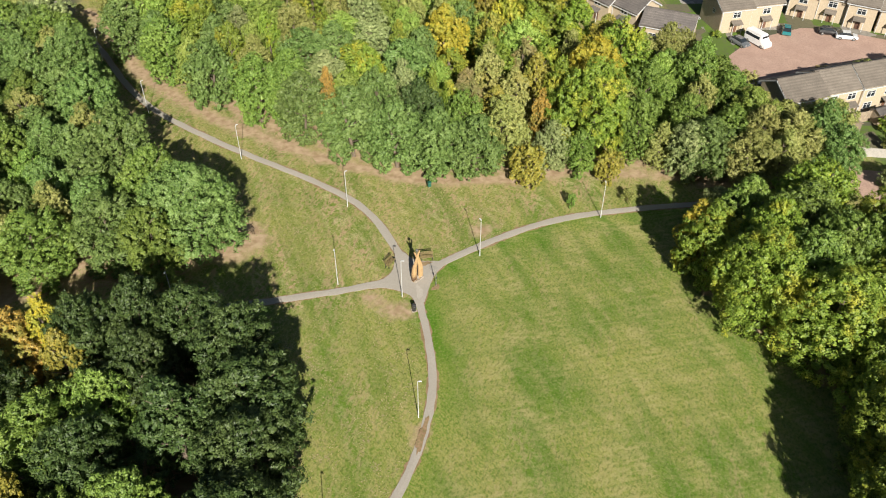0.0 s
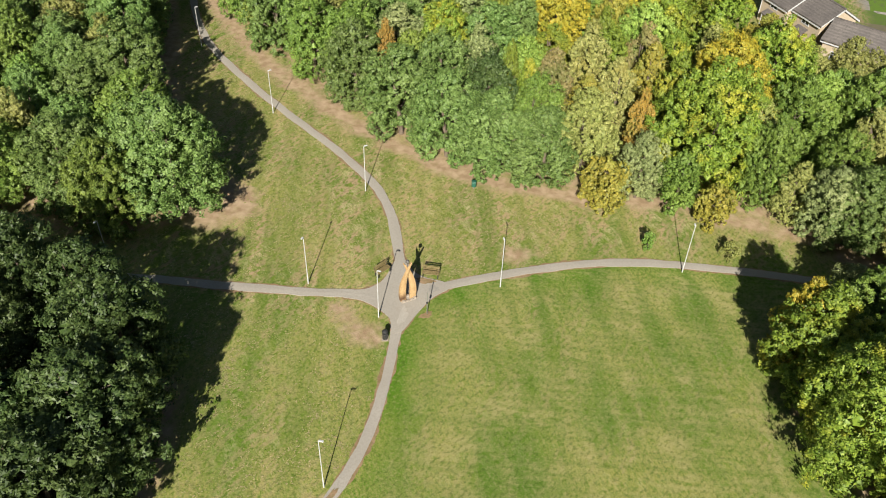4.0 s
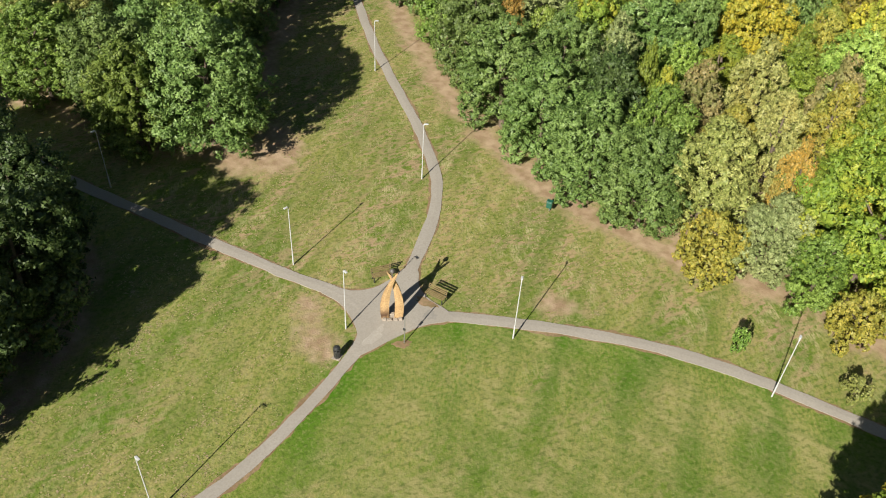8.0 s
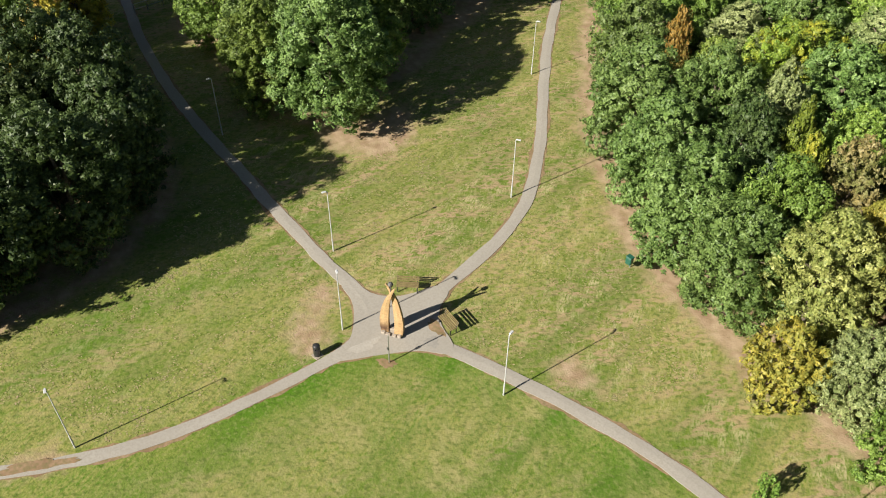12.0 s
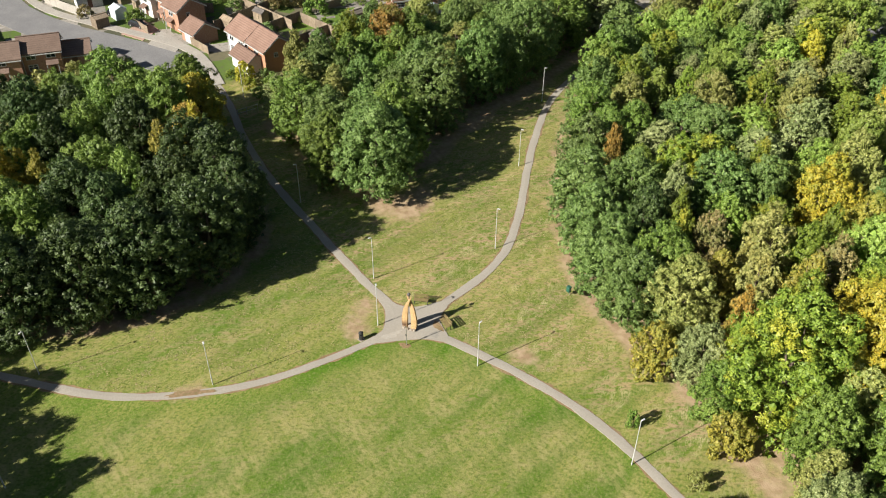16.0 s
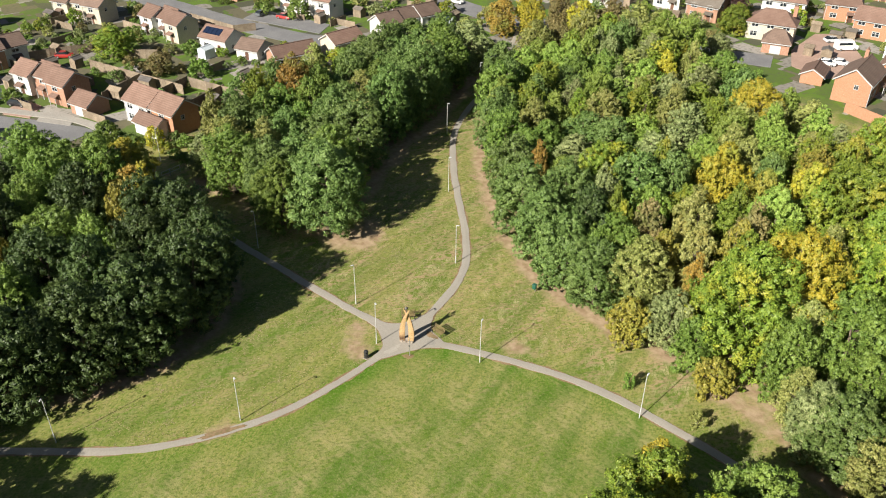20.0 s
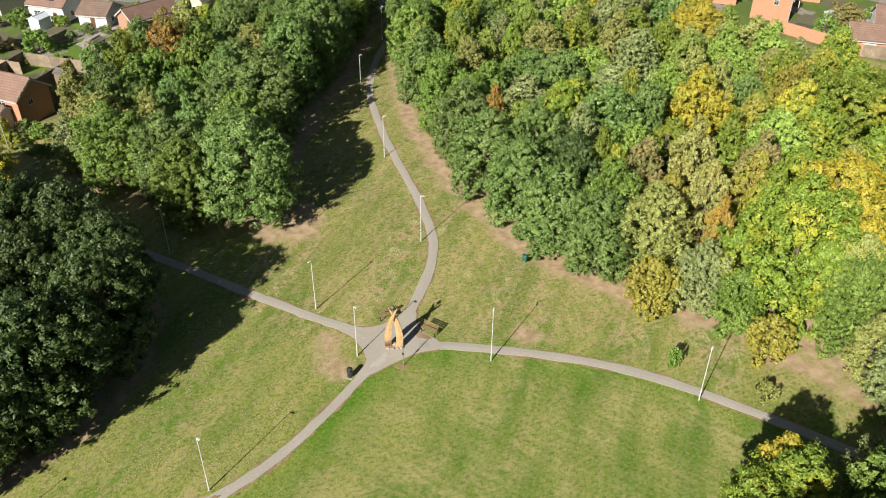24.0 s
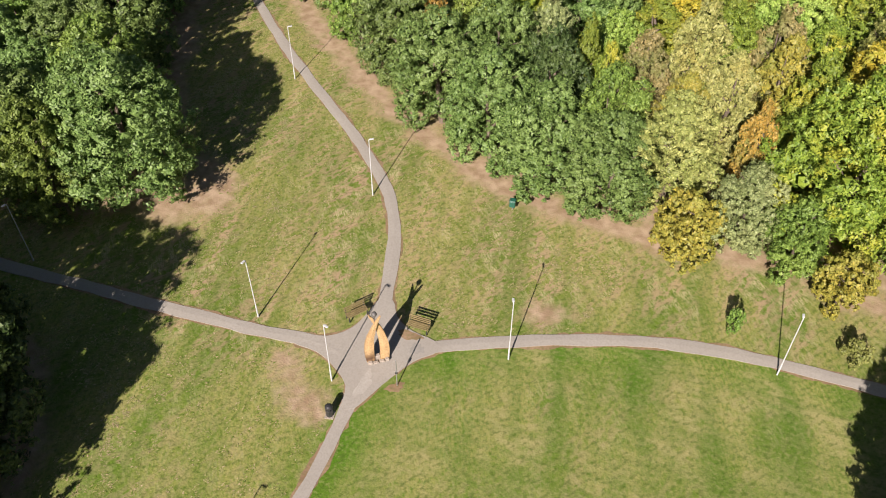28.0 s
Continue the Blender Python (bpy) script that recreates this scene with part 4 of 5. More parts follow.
def frame_mesh():
    """A window frame one metre square with a mullion and transom, in one piece, open where the panes sit."""
    xs, zs = (-0.51, -0.43, -0.03, 0.03, 0.43, 0.51), (0, 0.08, 0.62, 0.67, 0.92, 1.0)
    bm = bmesh.new()
    v = [[bm.verts.new((x, -0.045, z)) for z in zs] for x in xs]
    for i in range(5):
        for j in range(5):
            if i in (1, 3) and j in (1, 3):
                continue
            bm.faces.new((v[i][j], v[i + 1][j], v[i + 1][j + 1], v[i][j + 1]))
    r = bmesh.ops.extrude_face_region(bm, geom=list(bm.faces))
    for q in r["geom"]:
        if isinstance(q, bmesh.types.BMVert):
            q.co.y = 0.045
    bmesh.ops.recalc_face_normals(bm, faces=bm.faces)
    me = bpy.data.meshes.new("window_frame")
    bm.to_mesh(me)
    bm.free()
    me.materials.append(FRAME)
    return me


WIN_FRAME = frame_mesh()
WIN_PANE = shared_box("pane", 0.98, 0.02, 0.97, GLASS)
DOOR = shared_box("door", 0.75, 0.08, 1.5, DOOR_PAINT, 0.015)
GARAGE = shared_box("garage_door", 1.8, 0.07, 1.45, PAINT_WHITE, 0.02)


def window(root, x, y, z, w, h, turn):
    f = part_mesh("window", WIN_FRAME, root)
    f.matrix_basis = Matrix.LocRotScale((x, y, z), Euler((0, 0, turn)), (w, 1, h))
    part_mesh("pane", WIN_PANE, f)


def gable_shell(w, d, h, rise):
    bm = bmesh.new()
    v = [bm.verts.new(q) for q in ((-w / 2, -d / 2, -0.2), (w / 2, -d / 2, -0.2), (w / 2, d / 2, -0.2), (-w / 2, d / 2, -0.2), (-w / 2, -d / 2, h), (w / 2, -d / 2, h), (w / 2, d / 2, h), (-w / 2, d / 2, h), (-w / 2, 0, h + rise), (w / 2, 0, h + rise))]
    for f in ((0, 1, 5, 4), (2, 3, 7, 6), (1, 2, 6, 9, 5), (3, 0, 4, 8, 7), (4, 5, 9, 8), (6, 7, 8, 9), (3, 2, 1, 0)):
        bm.faces.new([v[i] for i in f])
    return bm


def roof_slabs(w, d, h, rise, hip=0.0, over=0.3, t=0.12):
    """Two sloping slabs with eaves, or a hipped roof, with a real thickness and a ridge."""
    bm = bmesh.new()
    drop = rise * over / (d / 2)
    W, D = w / 2 + over, d / 2 + over
    lo, hi = h - drop + 0.03, h + rise + 0.03
    r = W - hip
    up = [(-W, -D, lo + t), (W, -D, lo + t), (W, D, lo + t), (-W, D, lo + t), (-r, 0, hi + t), (r, 0, hi + t)]
    dn = [(x, y, z - t) for x, y, z in up]
    v = [bm.verts.new(q) for q in up + dn]
    quads = [(0, 1, 5, 4), (2, 3, 4, 5)]
    ends = [(1, 2, 5), (3, 0, 4)]
    for f in quads + (ends if hip else []):
        bm.faces.new([v[i] for i in f])
        bm.faces.new([v[i + 6] for i in f][::-1])
    rim = [(0, 1), (1, 2), (2, 3), (3, 0)] if hip else [(0, 1), (1, 5), (5, 2), (2, 3), (3, 4), (4, 0)]
    for a, b in rim:
        bm.faces.new((v[a], v[a + 6], v[b + 6], v[b]))
    box(bm, 0, 0, hi + t - 0.03, 2 * r, 0.22, 0.09)
    return bm


def house(x, y, turn, w, d, h, wall, roof, rise=2.0, hip=0.0, chimney=0, front=True, solar=False, garage=False, label="", group=""):
    words = {"white": "white rendered", "cream": "cream rendered", "buff": "buff brick", "brick": "red brick", "orange": "orange brick"}[wall]
    tiles = {"red": "red-brown tiled", "brown": "brown tiled", "grey": "grey-brown tiled", "dark": "dark tiled"}[roof]
    storeys = 2 if h > 4 else 1
    h, rise, d = h * 0.7, rise * 0.76, d * 0.9
    if group == NTH:
        h, rise, d, w = h * 0.9, rise * 0.9, d * 0.86, w * 0.88
    root = new("house" if storeys == 2 else "bungalow")
    tagged(root, label or f"{words} {'two-storey house' if storeys == 2 else 'single-storey building'} with a {tiles} {'hipped' if hip else 'gable'} roof", "house", group)
    part("wall", gable_shell(w, d, h, 0.02 if hip else rise), WALL[wall], root)
    part("roof", roof_slabs(w, d, h, rise, hip), ROOF[roof], root)
    n = max(1, int(w / 2.6))
    for side in (-1, 1):
        for s in range(storeys):
            for k in range(n):
                px = -w / 2 + (k + 0.5) * w / n
                if s == 0 and k == n - 1 and side == -1:
                    o = part_mesh("garage_door" if garage else "door", GARAGE if garage else DOOR, root)
                    o.location = (px, -d / 2 - 0.02, 0)
                    continue
                window(root, px, side * (d / 2 + 0.01), 0.58 + s * 1.7, 1.3, 0.95, 0 if side == -1 else math.pi)
    for end in (-1, 1):
        if d > 4.5:
            window(root, end * (w / 2 + 0.01), -0.6, 0.62 + (storeys - 1) * 1.7, 0.65, 0.75, end * math.pi / 2)
    for sy in (-1, 1):
        bm = bmesh.new()
        box(bm, 0, sy * (d / 2 + 0.32), h - 0.36, w + 0.5, 0.09, 0.12)
        part("gutter", bm, PAINT_WHITE, root)
    if not hip:
        slope = math.atan2(rise, d / 2)
        for end in (-1, 1):
            bm = bmesh.new()
            for sy in (-1, 1):
                v = box(bm, 0, 0, -0.16, 0.05, math.hypot(rise, d / 2) + 0.3, 0.16)
                bmesh.ops.transform(bm, verts=v, matrix=Matrix.Translation((end * (w / 2 + 0.3), sy * (d / 4 + 0.13), h + rise / 2 - 0.02)) @ Matrix.Rotation(-sy * slope, 4, "X"))
            part("bargeboard", bm, PAINT_WHITE, root)
    if storeys == 2:
        # a lean-to porch over the front door
        px = w / 2 - 0.5 * w / n
        bm = bmesh.new()
        v = box(bm, 0, 0, 0, min(1.7, w / n), 1.0, 0.08)
        bmesh.ops.transform(bm, verts=v, matrix=Matrix.Translation((px, -d / 2 - 0.5, 1.72)) @ Matrix.Rotation(0.42, 4, "X"))
        p = part("porch", bm, ROOF[roof], root)
        for sx in (-0.5, 0.5):
            bm = bmesh.new()
            box(bm, px + sx * min(1.5, w / n - 0.2), -d / 2 - 0.85, 0, 0.08, 0.08, 1.6)
            part("porch_post", bm, PAINT_WHITE, p)
        bm = bmesh.new()
        tube(bm, [(-w / 2 + 0.12, -d / 2 - 0.06, 0), (-w / 2 + 0.12, -d / 2 - 0.06, h - 0.3)], [0.05, 0.05], 6)
        part("downpipe", bm, PAINT_WHITE, root)
    if chimney:
        bm = bmesh.new()
        box(bm, chimney * (w / 2 - 0.7), 0.5, h + rise * 0.5, 0.7, 0.55, rise * 0.5 + 1.0, 0, 0.02)
        c = part("chimney", bm, WALL["brick"], root)
        bm = bmesh.new()
        for dx in (-0.16, 0.16):
            tube(bm, [(chimney * (w / 2 - 0.7) + dx, 0.5, h + rise + 0.98), (chimney * (w / 2 - 0.7) + dx, 0.5, h + rise + 1.35)], [0.11, 0.09], 8)
        part("chimney_pot", bm, ROOF["red"], c)
    if solar:
        a = math.atan2(rise, d / 2)
        for k in range(4):
            bm = bmesh.new()
            box(bm, -w / 2 + 0.9 + k * 1.05, 0, 0, 1.0, 1.6, 0.05)
            o = part("solar_panel", bm, SOLAR, root)
            o.matrix_basis = Matrix.Translation((0, -d / 4, h + rise / 2 + 0.22)) @ Matrix.Rotation(a, 4, "X")
    grow = SIZE[group]
    root.matrix_basis = pose(x, y, 0, 0, 0, turn) @ Matrix.Scale(grow, 4)
    HOUSES.append((x, y, grow * math.hypot(w, d) / 2))
    return root


HOUSES = []
NTH = "houses north of the wood"
EST = "houses of the north-west estate"
EAS = "terraces round the eastern court"
SIZE = {EST: 1.0, NTH: 1.08, EAS: 1.06}


def terrace(x, y, turn, widths, d, h, looks, roof, step=0.5, **more):
    """A row of joined houses along the direction turn, each set back a little from the last."""
    a, grow = radians(turn), SIZE[more["group"]]
    total, s = sum(widths), 0
    for k, w in enumerate(widths):
        u = s + w / 2 - total / 2
        v = (k % 2 - 0.5) * step
        u, v = u * grow, v * grow
        house(x + math.cos(a) * u - math.sin(a) * v, y + math.sin(a) * u + math.cos(a) * v, turn, w - 0.02, d, h + 0.15 * (k % 3), looks[k % len(looks)], roof, **more)
        s += w


terrace(-86.26, -7.86, 22, (4.2, 4.4, 4.6), 5.4, 4.9, ("white", "brick", "brick"), "red", 1.0, group=EST)
house(-75.42, -5.46, 22, 4.0, 4.6, 2.8, "brick", "red", 1.7, garage=True, group=EST)
house(-66.89, 1.32, 18, 5.6, 5.6, 5.2, "white", "red", 2.2, group=EST)
house(-61.3, 3.2, 18, 5.0, 5.4, 5.2, "orange", "red", 2.2, group=EST)
house(-61.64, -0.31, 18, 5.0, 3.0, 2.8, "white", "red", 1.2, garage=True, group=EST)
terrace(-105.59, -16.08, 100, (4.0, 4.2, 4.2, 4.2), 5.4, 4.9, ("white", "brick", "brick", "white"), "brown", 0.8, group=EST)
house(-98.15, -21.39, 100, 4.2, 3.4, 2.8, "white", "red", 1.2, group=EST)
terrace(-72.32, -30.95, 88, (5.0, 5.4), 5.4, 4.6, ("brick", "brick"), "brown", 1.2, group=EST)
house(-73.63, -24.05, 87, 4.4, 5.0, 2.8, "brick", "brown", 1.6, group=EST)
terrace(-133.19, -17.57, 88, (4.5, 4.5, 4.5), 5.6, 4.9, ("brick", "white", "brick"), "brown", 1.0, group=EST)
terrace(-127.18, 9.07, 28, (4.3, 4.3, 4.6), 5.4, 4.9, ("cream", "cream", "cream"), "brown", 0.8, group=EST)
terrace(-106.22, 19.52, 14, (4.2, 4.2, 4.2), 5.4, 4.9, ("white", "white", "cream"), "red", 1.2, group=EST)
house(-92.63, 24.08, 24, 6.4, 5.6, 3.6, "white", "red", 2.0, solar=True, group=EST)
house(-84.8, 27.03, 30, 4.6, 5.2, 2.9, "white", "brown", 1.6, group=EST)
house(-78.07, 31.33, 88, 8.0, 5.0, 3.0, "brick", "red", 1.8, group=EST)
house(-77.95, 41.82, 98, 6.6, 5.2, 3.8, "cream", "red", 1.8, group=EST)
terrace(-103.71, 49.61, 24, (4.4, 4.4, 4.4), 5.4, 5.2, ("white", "white", "white"), "red", 0.8, group=EST)
terrace(-80.07, 57.45, 92, (4.6, 4.6, 4.6), 5.4, 5.2, ("white", "white", "white"), "brown", 0.6, group=EST)
terrace(-125.08, 40.28, 16, (4.4, 4.4), 5.6, 4.9, ("cream", "brick"), "brown", 1.0, group=EST)
terrace(-147.77, 22.36, 28, (4.4, 4.4, 4.4), 5.4, 4.9, ("cream", "brick", "white"), "brown", 0.8, group=EST)
terrace(-147.47, 55.79, 28, (4.4, 4.4, 4.4), 5.4, 4.9, ("brick", "white", "cream"), "red", 0.8, group=EST)
terrace(-126.13, 61.08, 20, (4.4, 4.4, 4.4), 5.4, 4.9, ("orange", "white", "orange"), "red", 0.8, group=EST)
terrace(-130.86, -40.51, 90, (4.6, 4.6, 4.6), 5.4, 4.9, ("brick", "white", "brick"), "red", 0.8, group=EST)
terrace(-158.73, -3.07, 80, (4.6, 4.6, 4.6), 5.4, 4.9, ("brick", "white", "brick"), "brown", 0.8, group=EST)
terrace(-82.72, -42.31, 10, (4.8, 4.8, 4.8), 5.4, 4.9, ("brick", "white", "brick"), "brown", 0.8, group=EST)
terrace(-169.38, 40.51, 60, (4.6, 4.6, 4.6), 5.4, 4.9, ("white", "white", "brick"), "brown", 0.8, group=EST)
house(-63.4, 118.6, 14, 6.6, 7.0, 4.9, "white", "grey", 2.4, group=NTH)
house(-53.0, 117.6, 14, 7.4, 7.4, 4.9, "brick", "grey", 2.6, group=NTH)
house(-73.1, 107.6, 4, 6.0, 6.5, 4.8, "white", "grey", 2.2, group=NTH)
house(-75.4, 119.4, 8, 6.0, 6.0, 4.6, "brick", "grey", 2.2, group=NTH)
terrace(-92.9, 94.53, 0, (5.2, 5.2), 6.0, 4.9, ("orange", "white"), "red", 1.0, group=NTH)
terrace(-106.71, 118.32, 12, (5.4, 5.4, 5.4), 6.2, 4.9, ("orange", "cream", "orange"), "brown", 1.0, group=NTH)
terrace(-126.75, 99.99, 12, (5.4, 5.4, 5.4), 6.2, 4.9, ("white", "orange", "cream"), "brown", 1.0, group=NTH)
terrace(-70.6, 133.83, 12, (5.6, 5.6, 5.6), 6.4, 4.9, ("white", "cream", "brick"), "grey", 1.4, group=NTH)
house(-36.8, 117.3, 26, 9.4, 6.8, 5.2, "cream", "red", 2.6, 2.6, 1, group=NTH)
house(-44.6, 133.0, 26, 9.2, 6.8, 5.6, "white", "red", 2.6, 1.8, 1, group=NTH)
house(-31.0, 110.6, 30, 5.2, 4.8, 3.4, "brick", "brown", 2.4, 1.6, garage=True, group=NTH)
house(-9.2, 101.6, 106, 9.4, 6.8, 5.6, "orange", "brown", 2.8, 0, 1, group=NTH)
house(-17.6, 102.4, 112, 5.4, 4.4, 2.6, "orange", "red", 1.4, group=NTH)
house(-24.4, 135.6, 18, 9.6, 6.6, 5.4, "orange", "red", 2.5, group=NTH)
house(-9.0, 114.4, 110, 9.0, 6.2, 5.2, "orange", "red", 2.5, group=NTH)
house(-9.6, 129.6, 12, 7.4, 5.0, 2.8, "white", "red", 1.8, garage=True, group=NTH)
house(4.6, 124.6, 30, 8.4, 6.2, 4.8, "orange", "red", 2.3, 0, -1, group=NTH)
house(10.6, 101.0, 24, 9.0, 6.2, 5.0, "white", "red", 2.4, group=NTH)
house(7.4, 95.6, 24, 5.6, 5.0, 2.8, "orange", "red", 2.0, garage=True, group=NTH)
house(13.3, 113.12, 34, 7.0, 6.0, 4.8, "orange", "red", 2.3, group=NTH)
house(-36.0, 141.6, 30, 7.4, 6.8, 5.2, "orange", "red", 2.6, 1.4, 1, group=NTH)
house(-13.6, 146.4, 24, 8.0, 6.4, 4.9, "cream", "red", 2.4, 0, 1, group=NTH)
house(-40.4, 163.6, 20, 8.0, 6.4, 4.9, "brick", "red", 2.4, 0, 1, solar=True, group=NTH)
house(-54.0, 158.4, 14, 8.0, 6.4, 4.9, "white", "red", 2.4, 0, 1, group=NTH)
house(-87.33, 157.5, 14, 8.0, 6.4, 4.9, "cream", "grey", 2.4, 0, 1, group=NTH)
house(23.56, 97.07, 34, 7.5, 6.2, 4.9, "orange", "brown", 2.4, group=NTH)
house(26.49, 82.82, 30, 7.5, 6.2, 4.9, "white", "red", 2.4, group=NTH)
terrace(52.2, 65.0, 14, (5.0, 5.2), 6.6, 5.4, ("buff", "buff"), "grey", 0.3, group=EAS)
terrace(68.2, 67.6, -28, (4.2, 4.2, 4.2), 6.4, 5.4, ("buff", "buff", "buff"), "grey", 0.6, group=EAS)
terrace(81.0, 61.8, -22, (4.6, 4.6, 4.6), 6.4, 5.4, ("buff", "buff", "buff"), "grey", 0.6, group=EAS)
terrace(59.6, 39.4, 18, (5.6, 5.6, 5.6, 5.6), 6.2, 5.4, ("buff", "buff", "buff", "white"), "grey", 0.2, group=EAS)
terrace(33.0, 65.6, -52, (4.6, 4.8), 5.6, 4.6, ("buff", "buff"), "dark", 0.8, group=EAS)
house(39.4, 59.2, -24, 7.2, 6.0, 3.8, "buff", "dark", 1.8, group=EAS)
house(55.0, 4.6, 10, 7.0, 6.0, 3.0, "brick", "red", 2.0, group=EAS)


# farther rows, seen over the nearer roofs
far_rows = random.Random(9)
for x0, y0, ax, count, g in ((-168.45, 86.22, 12, 4, EST), (-162.77, -31.28, 85, 3, EST), (-142.19, 131.08, 14, 6, NTH), (-130.96, 155.34, 14, 8, NTH), (-120.16, 186.42, 14, 8, NTH), (19.96, 121.59, 30, 3, NTH), (-24.22, 165.98, 20, 4, NTH)):
    for k in range(count):
        x, y = x0 + math.cos(radians(ax)) * 9.5 * k, y0 + math.sin(radians(ax)) * 9.5 * k
        if all(math.hypot(x - a, y - b) > c + 4.2 for a, b, c in HOUSES):
            house(x, y, ax + far_rows.choice((0, 0, 90)), 7.0, 6.2, 4.9, far_rows.choice(("orange", "cream", "white", "brick")), far_rows.choice(("red", "brown", "grey")), 2.3, group=g)


# ---- streets, drives and yards ----
PAVING = surface("brick_paving", (0.36, 0.24, 0.19), (0.42, 0.29, 0.23), (0.28, 0.19, 0.15), 0.9, 0.4, 4.0)
CONCRETE = surface("concrete", (0.32, 0.3, 0.27), (0.38, 0.36, 0.32), (0.26, 0.245, 0.22), 0.9, 0.5, 5.0)
FENCE_WOOD = surface("fence_wood", (0.2, 0.155, 0.105), (0.29, 0.235, 0.17), (0.14, 0.11, 0.08), 0.9, 1.0, 6.0, vary=0.25)
STREET_W = smooth_line([(-125.72, -43.61), (-108.5, -37.31), (-97.67, -33.5), (-87.8, -27.48), (-78.5, -19.57), (-70.26, -12.73), (-66.08, -10.33)], 2)
STREET_N = smooth_line([(-170.94, 11.12), (-143.85, 19.09), (-128.25, 25.76), (-110.27, 30.89), (-94.86, 36.49), (-86.11, 41.33), (-86.06, 48.87)], 2)
STREET_M = smooth_line([(-188.49, 71.88), (-140.9, 77.5), (-100.62, 78.35), (-76.48, 80.86), (-63.7, 89.13), (-54.88, 96.2), (-39.7, 98), (-27.54, 104.69)], 2)
strip("road_west", STREET_W, 7.0, 0.05, ROAD, "pale grey tarmac estate road", "road", 5, 0.1, 0.05)
strip("road_north", STREET_N, 6.0, 0.054, ROAD, "grey tarmac estate road", "road", 6, 0.1, 0.05)
strip("road_main", STREET_M, 7.0, 0.058, ROAD, "grey tarmac main road beyond the wood", "road", 7, 0.1, 0.05)
strip("pavement_west", smooth_line([(-111.57, -33.3), (-99.03, -28.73), (-91.53, -23.57), (-81.93, -15.27), (-72.81, -8.26), (-65.88, -6.16), (-57.24, -5.48)], 2), 1.7, 0.12, CONCRETE, "concrete pavement beside the estate road", "pavement", 8, 0.2, 0.03)
strip("pavement_court", smooth_line([(46.8, 45.2), (54, 45.2), (62, 47.8), (70, 50.6)], 2), 1.4, 0.11, CONCRETE, "concrete pavement edging the court", "pavement", 9, 0.2, 0.03)


def slab(name, pts, z, material, label, category="paving"):
    bm = bmesh.new()
    top = [bm.verts.new((x, y, z)) for x, y in pts]
    low = [bm.verts.new((x, y, -0.05)) for x, y in pts]
    bm.faces.new(top)
    n = len(pts)
    for i in range(n):
        bm.faces.new((top[i], low[i], low[(i + 1) % n], top[(i + 1) % n]))
    bmesh.ops.recalc_face_normals(bm, faces=bm.faces)
    tagged(part(name, bm, material, None), label, category, kind="structure")


slab("court", [(46.4, 45.6), (47.6, 53.0), (52.4, 58.4), (61.6, 62.6), (66, 62.4), (76, 57.6), (70, 51.6), (60, 49.2), (52.6, 46.0)], 0.06, PAVING, "red-brown paved parking court between the terraces")
slab("car_park", [(53.12, 23.58), (67.56, 21.54), (64.66, 10.86), (55.36, 13.18)], 0.06, PAVING, "pinkish paved car park beside the trees")
slab("drive_north", [(-29.4, 113.6), (-24, 105.6), (-16.6, 104.4), (-14.2, 110.4), (-16, 118), (-22, 124), (-29.6, 131), (-32.6, 126.6)], 0.06, PAVING, "red-brown paved cul-de-sac drive")
slab("drive_west", [(-87.15, -13.2), (-82, -11.29), (-78.03, -14.11), (-82.15, -17.14)], 0.075, PAVING, "paved front drive")
slab("drive_west_pale", [(-81.24, -10.91), (-74.82, -8.2), (-71.41, -9.81), (-76.22, -13.54)], 0.08, CONCRETE, "pale concrete front drive")
slab("drive_terrace", [(-111.79, 41.3), (-93.89, 48.17), (-89.83, 43.44), (-107.93, 35.37)], 0.07, ROAD, "tarmac parking bays in front of the white terrace")


def fence(points, h=1.7, label="weathered close-boarded garden fence", material=None, step=1.8):
    root = tagged(new("fence"), label, "fence", "garden fences")
    line = smooth_line(points, step) if len(points) > 2 else np.array([np.array(points[0]) + (np.array(points[1]) - np.array(points[0])) * t for t in np.linspace(0, 1, max(2, int(math.dist(*points) / step) + 1))])
    for a, b in zip(line, line[1:]):
        m = (a + b) / 2
        d = b - a
        bm = bmesh.new()
        box(bm, m[0], m[1], 0, np.hypot(*d) - 0.06, 0.05, h, math.atan2(d[1], d[0]))
        part("panel", bm, material or FENCE_WOOD, root)
        bm = bmesh.new()
        box(bm, a[0], a[1], 0, 0.1, 0.1, h + 0.08, math.atan2(d[1], d[0]))
        part("fence_post", bm, material or FENCE_WOOD, root)


fence([(-102.04, -28.58), (-96.9, -25.48), (-90.32, -21.21)], 1.5, "pale timber fence round a corner garden", CONCRETE)
fence([(-89.5, -11.68), (-86.62, -1.57)])
fence([(-78.16, -2.73), (-84.79, 7.6)])
fence([(-71.76, 0.4), (-77.58, 11.31)])
fence([(-65.68, 5.07), (-70.55, 14.92)])
fence([(-62.04, 6.85), (-63.61, 17.32)])
fence([(-95.32, 0.22), (-73.99, 9.15)])
fence([(-76.9, 11.33), (-62.98, 17.33)])
fence([(-105.77, -9.58), (-104.29, 3.33)])
fence([(-98.64, 4.74), (-93.65, 12.01)])
fence([(-112.63, 25.82), (-99.83, 29.62)], 1.6, "dark red-brown garden fence with brick piers")
fence([(-99.83, 29.62), (-98.91, 34.01)], 1.6)
fence([(-55.86, 7.1), (-55.12, 13.06), (-60.81, 21.88), (-65.71, 33.52), (-68.04, 45.61)], 1.8)
fence([(-6.2, 93.4), (8.2, 91.4)], 1.8, "red brick garden wall", WALL["orange"])
fence([(8.2, 91.4), (15, 93.4)], 1.8)
fence([(1.2, 92.6), (2.4, 106)], 1.5)
